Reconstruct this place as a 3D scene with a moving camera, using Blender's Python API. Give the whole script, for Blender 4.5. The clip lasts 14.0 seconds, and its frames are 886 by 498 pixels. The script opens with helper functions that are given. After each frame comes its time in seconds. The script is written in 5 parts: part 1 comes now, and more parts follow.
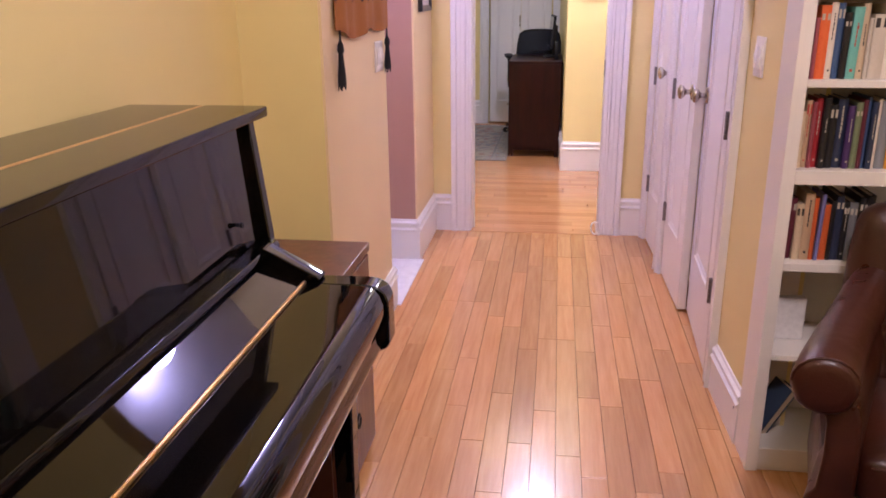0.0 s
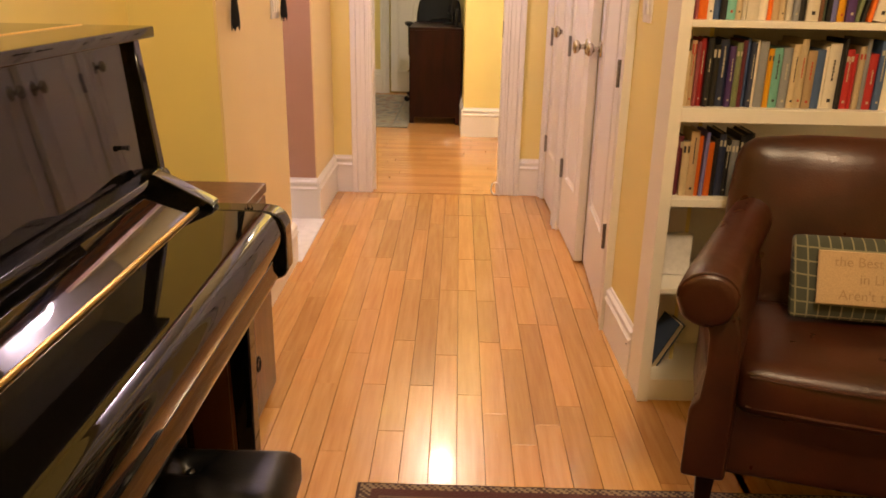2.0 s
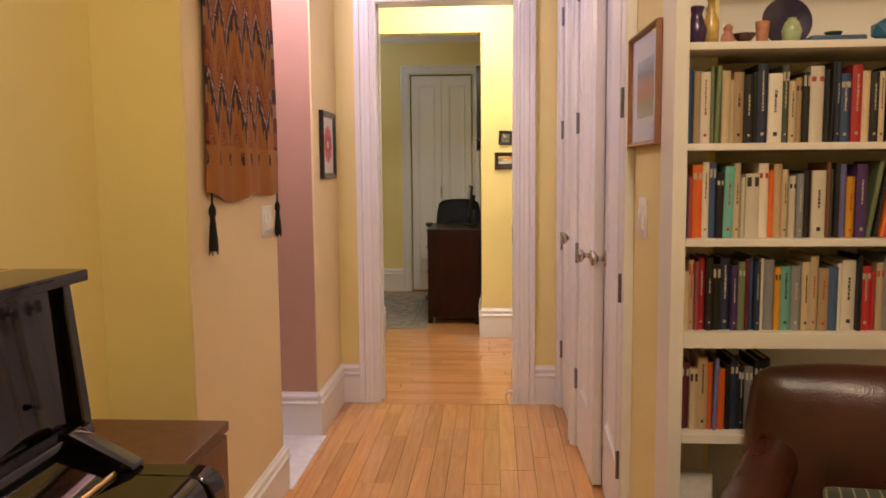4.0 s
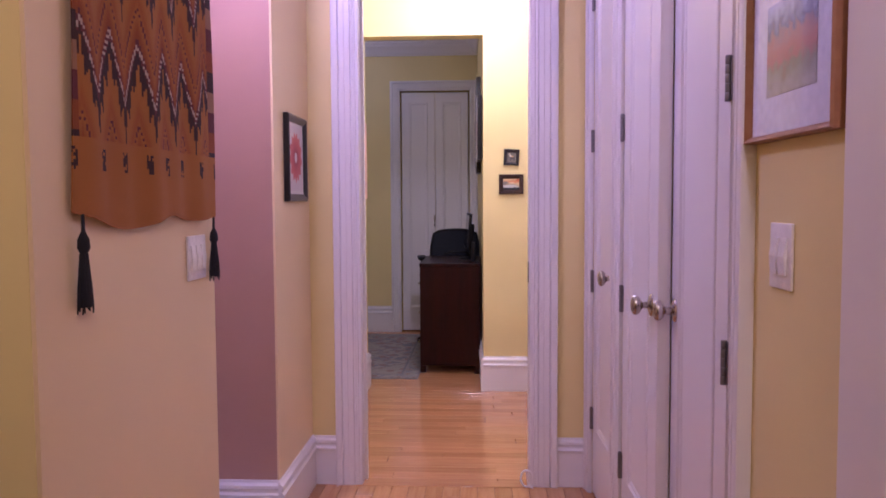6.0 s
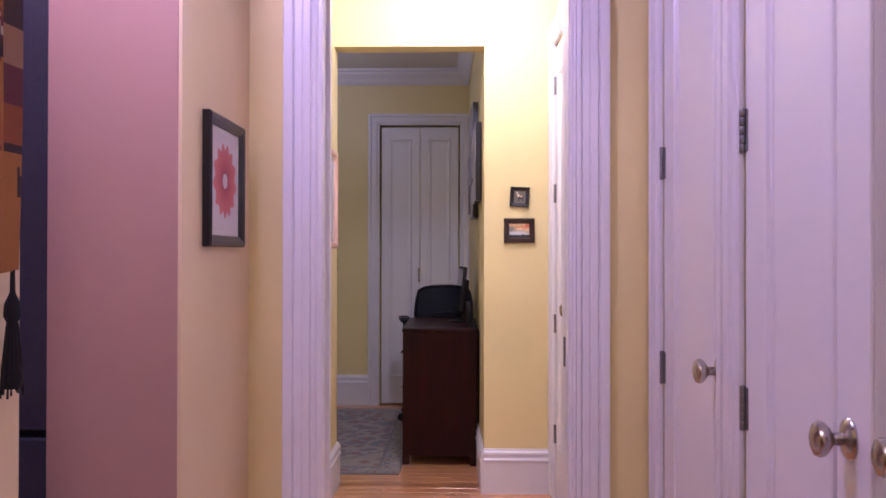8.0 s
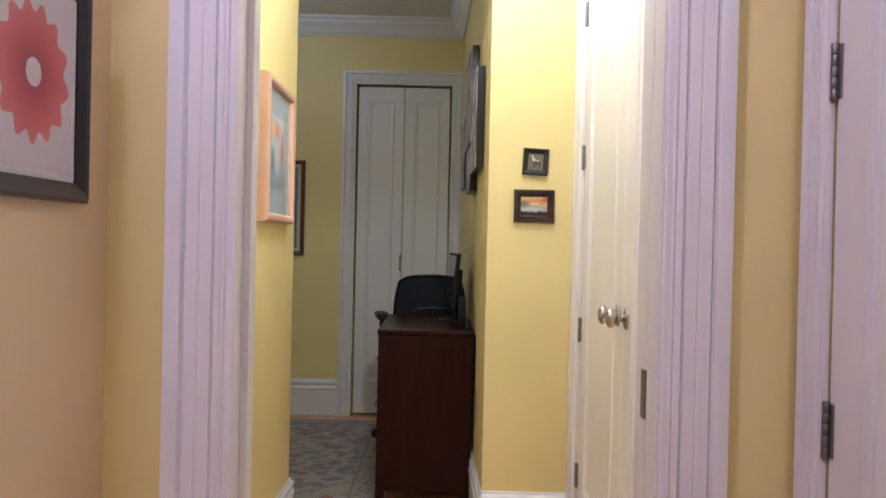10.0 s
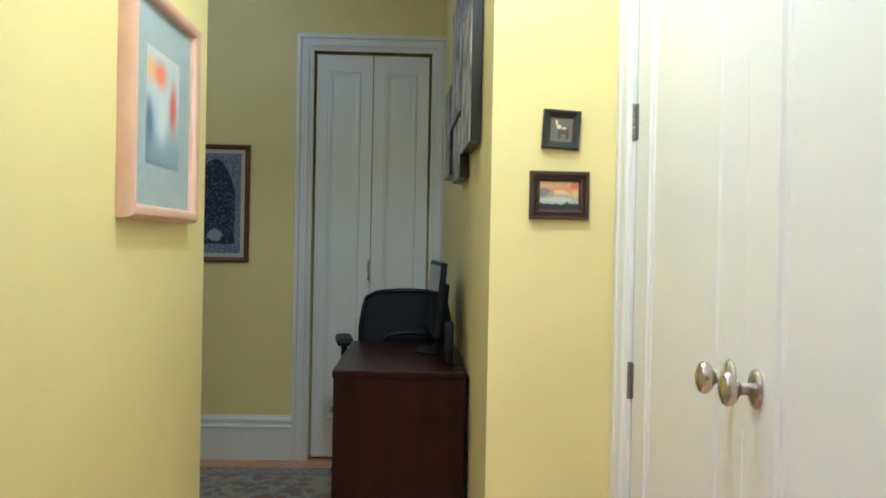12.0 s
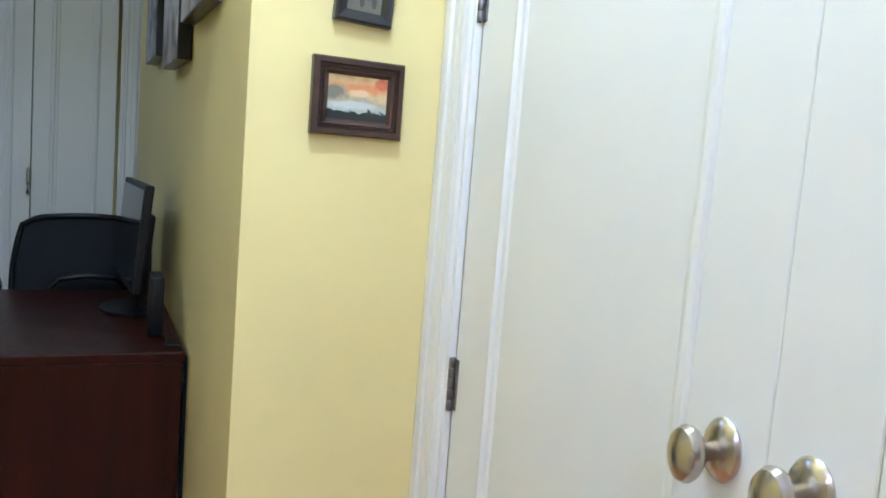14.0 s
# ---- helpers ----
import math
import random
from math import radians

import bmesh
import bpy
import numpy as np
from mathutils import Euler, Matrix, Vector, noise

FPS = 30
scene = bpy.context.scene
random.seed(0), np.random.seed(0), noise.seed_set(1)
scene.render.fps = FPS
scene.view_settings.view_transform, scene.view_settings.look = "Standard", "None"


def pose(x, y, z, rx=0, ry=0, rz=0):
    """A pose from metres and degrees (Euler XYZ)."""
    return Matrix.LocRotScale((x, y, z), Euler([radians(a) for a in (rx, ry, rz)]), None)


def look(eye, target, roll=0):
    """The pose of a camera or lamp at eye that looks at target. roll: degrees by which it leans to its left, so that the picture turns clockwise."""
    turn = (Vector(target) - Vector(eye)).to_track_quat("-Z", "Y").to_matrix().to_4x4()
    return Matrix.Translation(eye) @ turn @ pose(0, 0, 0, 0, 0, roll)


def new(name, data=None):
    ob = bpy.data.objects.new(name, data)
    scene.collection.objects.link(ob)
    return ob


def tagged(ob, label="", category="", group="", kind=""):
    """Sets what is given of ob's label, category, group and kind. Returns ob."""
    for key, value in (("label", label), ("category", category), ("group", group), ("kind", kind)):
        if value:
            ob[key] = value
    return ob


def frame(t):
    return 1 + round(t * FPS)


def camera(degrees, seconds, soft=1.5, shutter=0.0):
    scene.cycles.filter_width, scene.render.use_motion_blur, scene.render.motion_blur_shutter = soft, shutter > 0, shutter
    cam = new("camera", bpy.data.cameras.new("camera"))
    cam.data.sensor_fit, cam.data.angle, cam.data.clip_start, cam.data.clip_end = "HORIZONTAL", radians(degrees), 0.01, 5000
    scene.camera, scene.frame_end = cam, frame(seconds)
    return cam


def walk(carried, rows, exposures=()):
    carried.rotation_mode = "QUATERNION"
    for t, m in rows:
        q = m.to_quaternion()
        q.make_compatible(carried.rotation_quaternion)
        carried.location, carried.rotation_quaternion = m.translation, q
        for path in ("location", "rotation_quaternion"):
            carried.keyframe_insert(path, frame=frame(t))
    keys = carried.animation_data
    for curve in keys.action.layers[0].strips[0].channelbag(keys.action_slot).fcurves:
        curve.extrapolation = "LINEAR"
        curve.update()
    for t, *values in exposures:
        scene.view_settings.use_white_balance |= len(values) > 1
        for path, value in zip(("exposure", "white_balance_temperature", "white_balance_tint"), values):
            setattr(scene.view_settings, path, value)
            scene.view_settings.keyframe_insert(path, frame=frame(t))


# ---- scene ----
K = 1.05  # metres per unit of the plan below; every plan number is multiplied by it

cam = camera(59.1, 14.0, soft=1.7)
PATH = [
    (0, (0.108, 0.218, 1.265), (-0.165, 2.1, 0.646), -0.6),
    (0.5, (0.112, 0.191, 1.134), (-0.134, 2.006, 0.331), -2.9),
    (1, (0.104, 0.167, 1.076), (-0.092, 1.853, 0.02), -0.9),
    (1.1, (0.107, 0.183, 1.079), (-0.076, 1.887, 0.049), 0.4),
    (1.5, (0.127, 0.188, 1.143), (0.09, 1.986, 0.268), 1.5),
    (2, (0.121, 0.186, 1.159), (0.094, 2.073, 0.495), 1.1),
    (2.5, (0.148, 0.191, 1.17), (0.129, 2.124, 0.657), 1.1),
    (3, (0.172, 0.215, 1.188), (0.177, 2.175, 0.79), 0.7),
    (3.5, (0.237, 0.291, 1.208), (0.187, 2.263, 0.877), -0.4),
    (4, (0.26, 0.394, 1.225), (0.13, 2.379, 1.025), -0.5),
    (4.2, (0.237, 0.474, 1.221), (0.118, 2.463, 1.05), -0.4),
    (6.3, (0.134, 1.358, 1.185), (0.040, 3.353, 1.077), -0.3),
    (6.5, (0.105, 1.458, 1.184), (0.052, 3.455, 1.085), -0.6),
    (7, (0.128, 1.723, 1.156), (0.102, 3.720, 1.045), 0.5),
    (7.5, (0.138, 1.931, 1.167), (0.041, 3.928, 1.098), 0.8),
    (8, (0.052, 2.211, 1.171), (0.008, 4.210, 1.185), 0.1),
    (8.2, (0.035, 2.297, 1.161), (0.015, 4.297, 1.184), -0.1),
    (10.3, (-0.002, 3.276, 1.141), (-0.003, 5.181, 1.126), 1.5),
    (10.5, (0.021, 3.362, 1.146), (-0.001, 5.267, 1.150), 2.0),
    (11, (0.008, 3.605, 1.154), (-0.021, 5.509, 1.163), 1.9),
    (11.5, (-0.051, 3.861, 1.156), (0.018, 5.765, 1.175), 0.8),
    (12, (-0.014, 4.101, 1.160), (0.050, 6.005, 1.149), 1.1),
    (12.5, (0.002, 4.285, 1.149), (0.100, 6.186, 1.084), 2.2),
    (13, (-0.090, 4.532, 1.155), (0.316, 6.390, 1.065), 2.5),
    (13.5, (-0.043, 4.671, 1.173), (0.748, 6.399, 1.028), 4.2),
    (14, (-0.038, 4.845, 1.191), (0.744, 6.571, 0.994), 4.5),
]
EXPOSURES = [
    (0.0, 0.56, 5100, 36), (0.3, 0.45, 7600, 18), (1.0, 0.58, 8100, 15), (1.6, 0.58, 8400, 15), (2.1, 0.52, 7900, 16), (2.5, 0.48, 5150, 46), (3.3, 0.30, 5350, 36),
    (3.7, 0.10, 6600, 16), (4.2, 0.0, 6600, 15), (6.3, -0.26, 5000, 56), (7.6, -0.18, 5000, 56), (8.2, -0.28, 5050, 44), (10.3, -0.15, 5150, 12), (11.0, -0.12, 4900, 4), (11.5, 0.06, 4800, 2), (12.0, 0.05, 4650, 0), (13.0, 0.18, 4450, 2), (13.5, 0.28, 4400, 2), (14.0, 0.12, 4200, 6),
]
walk(cam, [(t, look(Vector(eye) * K, Vector(target) * K, roll)) for t, eye, target, roll in PATH], EXPOSURES)

# ---------------------------------------------------------------- light
world = bpy.data.worlds.new("world")
world.use_nodes = True
world.node_tree.nodes["Background"].inputs["Color"].default_value = (0.9, 0.8, 0.65, 1)
world.node_tree.nodes["Background"].inputs["Strength"].default_value = 0.02
scene.world = world
scene.view_settings.exposure = 0.0


def lamp(name, place, watts, colour, radius):
    data = bpy.data.lights.new(name, "POINT")
    data.energy, data.color, data.shadow_soft_size = watts, colour, radius
    ob = new(name, data)
    ob.location = Vector(place) * K
    return ob


# warm room light from an unseen source; its place overhead is assumed
lamp("living_room_unseen_light", (0.55, 0.55, 2.45), 56, (1.0, 0.81, 0.58), 0.12)
lamp("corridor_ceiling_light", (-0.58, 3.36, 2.43), 39, (0.82, 0.71, 1.0), 0.09)
lamp("hall_ceiling_light", (0.05, 5.36, 2.46), 40, (1.0, 0.96, 0.90), 0.08)
# added fill for the office, standing for no lamp seen there
lamp("office_fill_light", (-1.1, 7.21, 2.45), 8.0, (0.92, 0.95, 1.0), 0.14)

# ---------------------------------------------------------------- materials
class Nodes:
    """A small helper to wire a node material."""

    def __init__(self, name, colour, rough=0.5, metal=0.0, coat=0.0):
        self.m = bpy.data.materials.new(name)
        self.m.use_nodes = True
        self.t = self.m.node_tree
        self.b = self.t.nodes["Principled BSDF"]
        self.b.inputs["Base Color"].default_value = (*colour, 1)
        self.b.inputs["Roughness"].default_value = rough
        self.b.inputs["Metallic"].default_value = metal
        self.b.inputs["Coat Weight"].default_value = coat
        self.b.inputs["Coat Roughness"].default_value = 0.08

    def n(self, kind, **values):
        node = self.t.nodes.new(kind)
        for key, v in values.items():
            node.inputs[key.replace("_", " ")].default_value = v
        return node

    def link(self, a, b):
        self.t.links.new(a, b)

    def coords(self, scale=(1, 1, 1), which="Object"):
        c = self.n("ShaderNodeTexCoord")
        mp = self.n("ShaderNodeMapping", Scale=scale)
        self.link(c.outputs[which], mp.inputs["Vector"])
        return mp.outputs["Vector"]

    def noise(self, scale, detail=3.0, vec=None, rough=0.55):
        node = self.n("ShaderNodeTexNoise", Scale=scale, Detail=detail, Roughness=rough)
        self.link(vec if vec is not None else self.coords(), node.inputs["Vector"])
        return node.outputs["Fac"]

    def ramp(self, fac, stops):
        r = self.n("ShaderNodeValToRGB")
        e = r.color_ramp.elements
        while len(e) < len(stops):
            e.new(0.5)
        for el, (p, c) in zip(e, stops):
            el.position, el.color = p, (*c, 1)
        self.link(fac, r.inputs["Fac"])
        return r.outputs["Color"]

    def mix(self, fac, a, b, blend="MIX"):
        x = self.t.nodes.new("ShaderNodeMix")
        x.data_type, x.blend_type = "RGBA", blend
        for sock, v in ((x.inputs["Factor"], fac), (x.inputs["A"], a), (x.inputs["B"], b)):
            if isinstance(v, (int, float)):
                sock.default_value = v
            elif isinstance(v, tuple):
                sock.default_value = (*v, 1)
            else:
                self.link(v, sock)
        return x.outputs["Result"]

    def math(self, op, a, b=0.0):
        x = self.t.nodes.new("ShaderNodeMath")
        x.operation = op
        for sock, v in zip(x.inputs, (a, b)):
            if isinstance(v, (int, float)):
                sock.default_value = v
            else:
                self.link(v, sock)
        return x.outputs[0]

    def colour(self, c):
        self.link(c, self.b.inputs["Base Color"])
        return self

    def rough(self, r):
        self.link(r, self.b.inputs["Roughness"])
        return self

    def bump(self, height, strength=0.1, distance=0.01):
        b = self.n("ShaderNodeBump", Strength=strength, Distance=distance)
        self.link(height, b.inputs["Height"])
        self.link(b.outputs["Normal"], self.b.inputs["Normal"])
        return self


def paint(name, colour, rough=0.55, bump=0.06, spread=0.05):
    """Wall or trim paint: faint roller texture and slow drift of tone."""
    k = Nodes(name, colour, rough)
    slow = k.noise(1.3, 2)
    lo = tuple(c * (1 - spread) for c in colour)
    hi = tuple(min(1, c * (1 + spread)) for c in colour)
    k.colour(k.ramp(slow, [(0.3, lo), (0.7, hi)]))
    k.bump(k.noise(170, 4), bump, 0.002)
    return k.m


def plain(name, colour, rough=0.5, metal=0.0, grain=60, bump=0.05, spread=0.08, coat=0.0):
    k = Nodes(name, colour, rough, metal, coat)
    n = k.noise(grain, 4)
    k.colour(k.ramp(n, [(0.3, tuple(c * (1 - spread) for c in colour)), (0.7, tuple(min(1, c * (1 + spread)) for c in colour))]))
    if bump:
        k.bump(n, bump, 0.002)
    return k.m


def wood(name, dark, light, rough=0.35, scale=(14, 1.2, 14), coat=0.0, by_piece=0.0):
    """Long-grained wood; by_piece varies the tone from board to board."""
    k = Nodes(name, light, rough, 0, coat)
    vec = k.coords(scale)
    info = k.n("ShaderNodeObjectInfo")
    if by_piece:
        add = k.t.nodes.new("ShaderNodeVectorMath")
        add.operation = "ADD"
        comb = k.n("ShaderNodeCombineXYZ")
        k.link(k.math("MULTIPLY", info.outputs["Random"], 37.0), comb.inputs["X"])
        k.link(k.math("MULTIPLY", info.outputs["Random"], 91.0), comb.inputs["Y"])
        k.link(vec, add.inputs[0])
        k.link(comb.outputs[0], add.inputs[1])
        vec = add.outputs[0]
    g = k.noise(3.2, 6, vec, 0.62)
    base = k.ramp(g, [(0.28, dark), (0.5, tuple((a + b) / 2 for a, b in zip(dark, light))), (0.72, light)])
    if by_piece:
        tone = k.ramp(info.outputs["Random"], [(0.0, (1 - by_piece, 0.93 * (1 - by_piece), 0.85 * (1 - by_piece))), (0.5, (1.0, 1.0, 1.0)), (1.0, (1 + by_piece * 0.35, 1 - by_piece * 0.10, 1 - by_piece * 0.45))])
        base = k.mix(1.0, base, tone, "MULTIPLY")
    k.colour(base)
    fine = k.noise(9.0, 5, vec)
    k.rough(k.math("ADD", k.math("MULTIPLY", fine, 0.14), rough - 0.07))
    k.bump(fine, 0.04, 0.002)
    return k.m


YELLOW = paint("yellow_wall_paint", (0.80, 0.675, 0.285))
CREAM = paint("cream_wall_paint", (0.80, 0.635, 0.36))
MAUVE = paint("mauve_wall_paint", (0.47, 0.275, 0.21))
WHITE = paint("white_trim_paint", (0.80, 0.78, 0.76), 0.32, 0.03, 0.02)
SHELF_WHITE = paint("bookcase_white_paint", (0.80, 0.76, 0.70), 0.4, 0.03, 0.03)
CEIL = paint("ceiling_paint", (0.78, 0.77, 0.75), 0.7)
OAK = wood("honey_strip_flooring", (0.49, 0.228, 0.074), (0.645, 0.358, 0.130), 0.24, (16, 1.0, 16), 0.3, 0.20)
OAK_X = wood("honey_strip_flooring_across", (0.52, 0.235, 0.085), (0.68, 0.36, 0.145), 0.20, (1.0, 16, 16), 0.4, 0.18)
GAP = plain("floor_joint", (0.20, 0.085, 0.035), 0.8)
TILE = plain("white_floor_tile", (0.74, 0.72, 0.70), 0.25, 0, 20)
BLACK_GLOSS = plain("black_piano_lacquer", (0.0022, 0.0020, 0.0019), 0.03, 0, 5, 0.0, 0.1)
BRASS = plain("brass", (0.72, 0.48, 0.16), 0.28, 1.0)
DARKWOOD = wood("reddish_brown_veneer", (0.085, 0.028, 0.014), (0.15, 0.055, 0.026), 0.32, (6, 6, 1.0))
DESKWOOD = wood("dark_mahogany_veneer", (0.010, 0.0017, 0.0010), (0.027, 0.0044, 0.0022), 0.36, (9, 9, 1.0))
DESKWOOD.node_tree.nodes["Principled BSDF"].inputs["Specular IOR Level"].default_value = 0.22
NICKEL = plain("brushed_nickel", (0.52, 0.48, 0.43), 0.27, 1.0, 120)
HINGE = plain("dull_steel", (0.24, 0.23, 0.23), 0.42, 0.9, 120)
SWITCH = plain("white_plastic", (0.82, 0.79, 0.76), 0.3)
BLACKP = plain("black_plastic", (0.006, 0.006, 0.008), 0.48)
BLACKP.node_tree.nodes["Principled BSDF"].inputs["Specular IOR Level"].default_value = 0.3
DARKP = plain("dark_grey_plastic", (0.05, 0.055, 0.065), 0.5)
STEELGREY = plain("dark_grey_appliance_steel", (0.10, 0.10, 0.13), 0.35, 0.6, 200)
GLASS = Nodes("picture_glass", (1, 1, 1), 0.03)
GLASS.b.inputs["Transmission Weight"].default_value = 1.0
GLASS.b.inputs["IOR"].default_value = 1.1
GLASS = GLASS.m


def leather(name, a, b, rough, cell=260):
    k = Nodes(name, b, rough)
    k.colour(k.ramp(k.noise(5.0, 5), [(0.3, a), (0.7, b)]))
    v = k.n("ShaderNodeTexVoronoi", Scale=float(cell))
    k.link(k.coords(), v.inputs["Vector"])
    folds = k.noise(9.0, 3)
    h = k.math("ADD", k.math("MULTIPLY", v.outputs["Distance"], 0.25), k.math("MULTIPLY", folds, 1.6))
    k.bump(h, 0.22, 0.006)
    k.rough(k.math("ADD", k.math("MULTIPLY", k.noise(14, 3), 0.2), rough - 0.1))
    return k.m


BROWN_LEATHER = leather("brown_leather", (0.022, 0.0055, 0.0028), (0.066, 0.0165, 0.0070), 0.31)
BLACK_LEATHER = leather("black_vinyl", (0.0030, 0.0030, 0.0034), (0.0060, 0.0058, 0.0062), 0.31, 400)

# ---------------------------------------------------------------- shapes


def box_into(bm, lo, hi, bevel=0.0, m=None, seg=2):
    g = bmesh.ops.create_cube(bm, size=1.0)["verts"]
    for v in g:
        v.co = Vector([lo[i] + (v.co[i] + 0.5) * (hi[i] - lo[i]) for i in range(3)])
    if bevel:
        edges = list({e for v in g for e in v.link_edges})
        made = bmesh.ops.bevel(bm, geom=edges, offset=bevel, segments=seg, affect="EDGES", profile=0.5)
        g = list({v for f in made["faces"] for v in f.verts} | {v for v in g if v.is_valid})
    if m is not None:
        bmesh.ops.transform(bm, matrix=m, verts=g)
    return g


def boxes(*items, m=None):
    """One bmesh of boxes, each (low corner, high corner[, bevel])."""
    bm = bmesh.new()
    for it in items:
        box_into(bm, it[0], it[1], it[2] if len(it) > 2 else 0.0, m)
    return bm


def sweep(profile, along, closed=True):
    """A prism: profile points (a, b) placed by along(a, b, end) for end 0 and 1."""
    bm = bmesh.new()
    rings = [[bm.verts.new(along(a, b, e)) for a, b in profile] for e in (0, 1)]
    n = len(profile)
    for i in range(n if closed else n - 1):
        j = (i + 1) % n
        bm.faces.new((rings[0][i], rings[0][j], rings[1][j], rings[1][i]))
    if closed:
        bm.faces.new(rings[0][::-1])
        bm.faces.new(rings[1])
    bmesh.ops.recalc_face_normals(bm, faces=bm.faces)
    return bm


def turned(profile, m=None, steps=24):
    """A solid of revolution about local z from (radius, height) points."""
    bm = bmesh.new()
    rings = []
    for r, h in profile:
        rings.append([bm.verts.new((r * math.cos(2 * math.pi * k / steps), r * math.sin(2 * math.pi * k / steps), h)) for k in range(steps)])
    for a, b in zip(rings, rings[1:]):
        for k in range(steps):
            bm.faces.new((a[k], a[(k + 1) % steps], b[(k + 1) % steps], b[k]))
    bm.faces.new(rings[0][::-1])
    bm.faces.new(rings[-1])
    bmesh.ops.recalc_face_normals(bm, faces=bm.faces)
    if m is not None:
        bmesh.ops.transform(bm, matrix=m, verts=bm.verts)
    return bm


def tube(points, r, steps=8, m=None):
    bm = bmesh.new()
    rings = []
    pts = [Vector(p) for p in points]
    for i, p in enumerate(pts):
        d = (pts[min(i + 1, len(pts) - 1)] - pts[max(i - 1, 0)]).normalized()
        q = d.to_track_quat("Z", "Y")
        rings.append([bm.verts.new(p + q @ Vector((r * math.cos(2 * math.pi * k / steps), r * math.sin(2 * math.pi * k / steps), 0))) for k in range(steps)])
    for a, b in zip(rings, rings[1:]):
        for k in range(steps):
            bm.faces.new((a[k], a[(k + 1) % steps], b[(k + 1) % steps], b[k]))
    bm.faces.new(rings[0][::-1])
    bm.faces.new(rings[-1])
    bmesh.ops.recalc_face_normals(bm, faces=bm.faces)
    if m is not None:
        bmesh.ops.transform(bm, matrix=m, verts=bm.verts)
    return bm


def thing(name, base, label, category, group="", kind=""):
    ob = new(name)
    ob.location = Vector(base) * K
    ob.empty_display_size = 0.1
    return tagged(ob, label, category, group, kind)


def part(name, bm, material, parent=None, label="", smooth=False, m=None, category="", kind="", group=""):
    """Links a bmesh given in plan units as one mesh object, under a thing or a part."""
    if m is not None:
        bmesh.ops.transform(bm, matrix=m, verts=bm.verts)
    bmesh.ops.transform(bm, matrix=Matrix.Scale(K, 4), verts=bm.verts)
    me = bpy.data.meshes.new(name)
    bm.to_mesh(me)
    bm.free()
    for mat in material if isinstance(material, (list, tuple)) else [material]:
        me.materials.append(mat)
    if smooth:
        me.shade_smooth()
        me.set_sharp_from_angle(angle=radians(38))
    ob = new(name, me)
    if smooth == "flat":  # broad faces keep their own normals beside small bevels
        ob.modifiers.new("normals", "WEIGHTED_NORMAL").keep_sharp = True
    if parent is not None:
        ob.parent = parent
        ob.matrix_parent_inverse = Matrix.Translation(-parent.location)
    return tagged(ob, label, category, group, kind)


def structure(name, bm, material, label, category="wall", smooth=False):
    return part(name, bm, material, None, label, smooth, category=category, kind="structure")

# ---------------------------------------------------------------- the large structure
TOP = 2.60  # ceiling
structure("floor", boxes(((-2.4, -2.6, -0.12), (2.5, 8.6, -0.012))), GAP, "honey-brown hardwood strip floor with a glossy finish", "floor")
floor_ob = bpy.data.objects["floor"]
structure("ceiling", boxes(((-2.4, -2.6, TOP), (2.5, 8.6, TOP + 0.1))), CEIL, "plain white painted ceiling", "ceiling")
structure("wall_west", boxes(((-0.92, -2.5, 0), (-0.80, 2.43, TOP))), YELLOW, "pale yellow painted wall behind the piano")
structure("wall_south", boxes(((-0.92, -2.6, 0), (2.4, -2.5, TOP))), YELLOW, "plain yellow painted wall")
structure("wall_east", boxes(((2.3, -2.5, 0), (2.4, 2.6, TOP))), YELLOW, "plain yellow painted wall")
structure("wall_north_living", boxes(((1.50, 2.19, 0), (2.3, 2.6, TOP))), YELLOW, "yellow painted wall beside the bookcase")
structure("wall_nook", boxes(((-0.92, 2.43, 0), (-0.560, 3.268, TOP))), YELLOW, "yellow painted wall end beside the piano")
structure("wall_textile", boxes(((-0.560, 2.432, 0), (-0.552, 3.27, TOP))), CREAM, "cream painted wall face behind the hanging textile")
# unseen header, added to keep the corridor lamp out of the piano's reflections
structure("wall_light_block", boxes(((-0.552, 2.44, 2.08), (0.665, 2.53, TOP))), YELLOW, "unseen yellow header added to hold back ceiling light where the corridor begins")
structure("wall_mauve", boxes(((-0.845, 3.89, 0), (-0.560, 3.96, TOP))), MAUVE, "mauve-brown painted wall end of the kitchen opening")
structure("wall_corridor_west", boxes(((-0.560, 3.892, 0), (-0.552, 4.43, TOP)), ((-0.845, 3.96, 0), (-0.560, 4.43, TOP))), CREAM, "cream painted wall with a framed flower picture")
structure("wall_kitchen", boxes(((-2.3, 3.17, 0), (-0.92, 3.27, TOP)), ((-2.4, 3.12, 0), (-2.3, 4.6, TOP)), ((-2.3, 4.56, 0), (-0.70, 4.66, TOP))), MAUVE, "mauve painted kitchen walls")
structure("kitchen_floor", boxes(((-2.3, 3.27, -0.012), (-0.60, 4.43, 0.004))), TILE, "white ceramic kitchen floor tile", "floor")
structure("threshold", boxes(((-0.60, 3.272, -0.012), (-0.519, 3.875, 0.006), 0.002)), TILE, "white marble threshold of the kitchen opening", "threshold")
# the cased doorway between corridor and hall
DL, DR, DTOP, DY0, DY1 = -0.340, 0.362, 2.076, 4.43, 4.56
structure("wall_doorway", boxes(((-0.80, DY0, 0), (DL - 0.02, DY1, TOP)), ((DR + 0.02, DY0, 0), (0.75, DY1, TOP)), ((DL - 0.02, DY0, DTOP + 0.02), (DR + 0.02, DY1, TOP))), YELLOW, "yellow painted wall around the cased doorway")
structure("door_saddle", boxes(((DL, DY0 - 0.03, 0.0), (DR, DY0 + 0.035, 0.003), 0.001)), OAK_X, "pale hardwood strip across the doorway floor", "threshold")
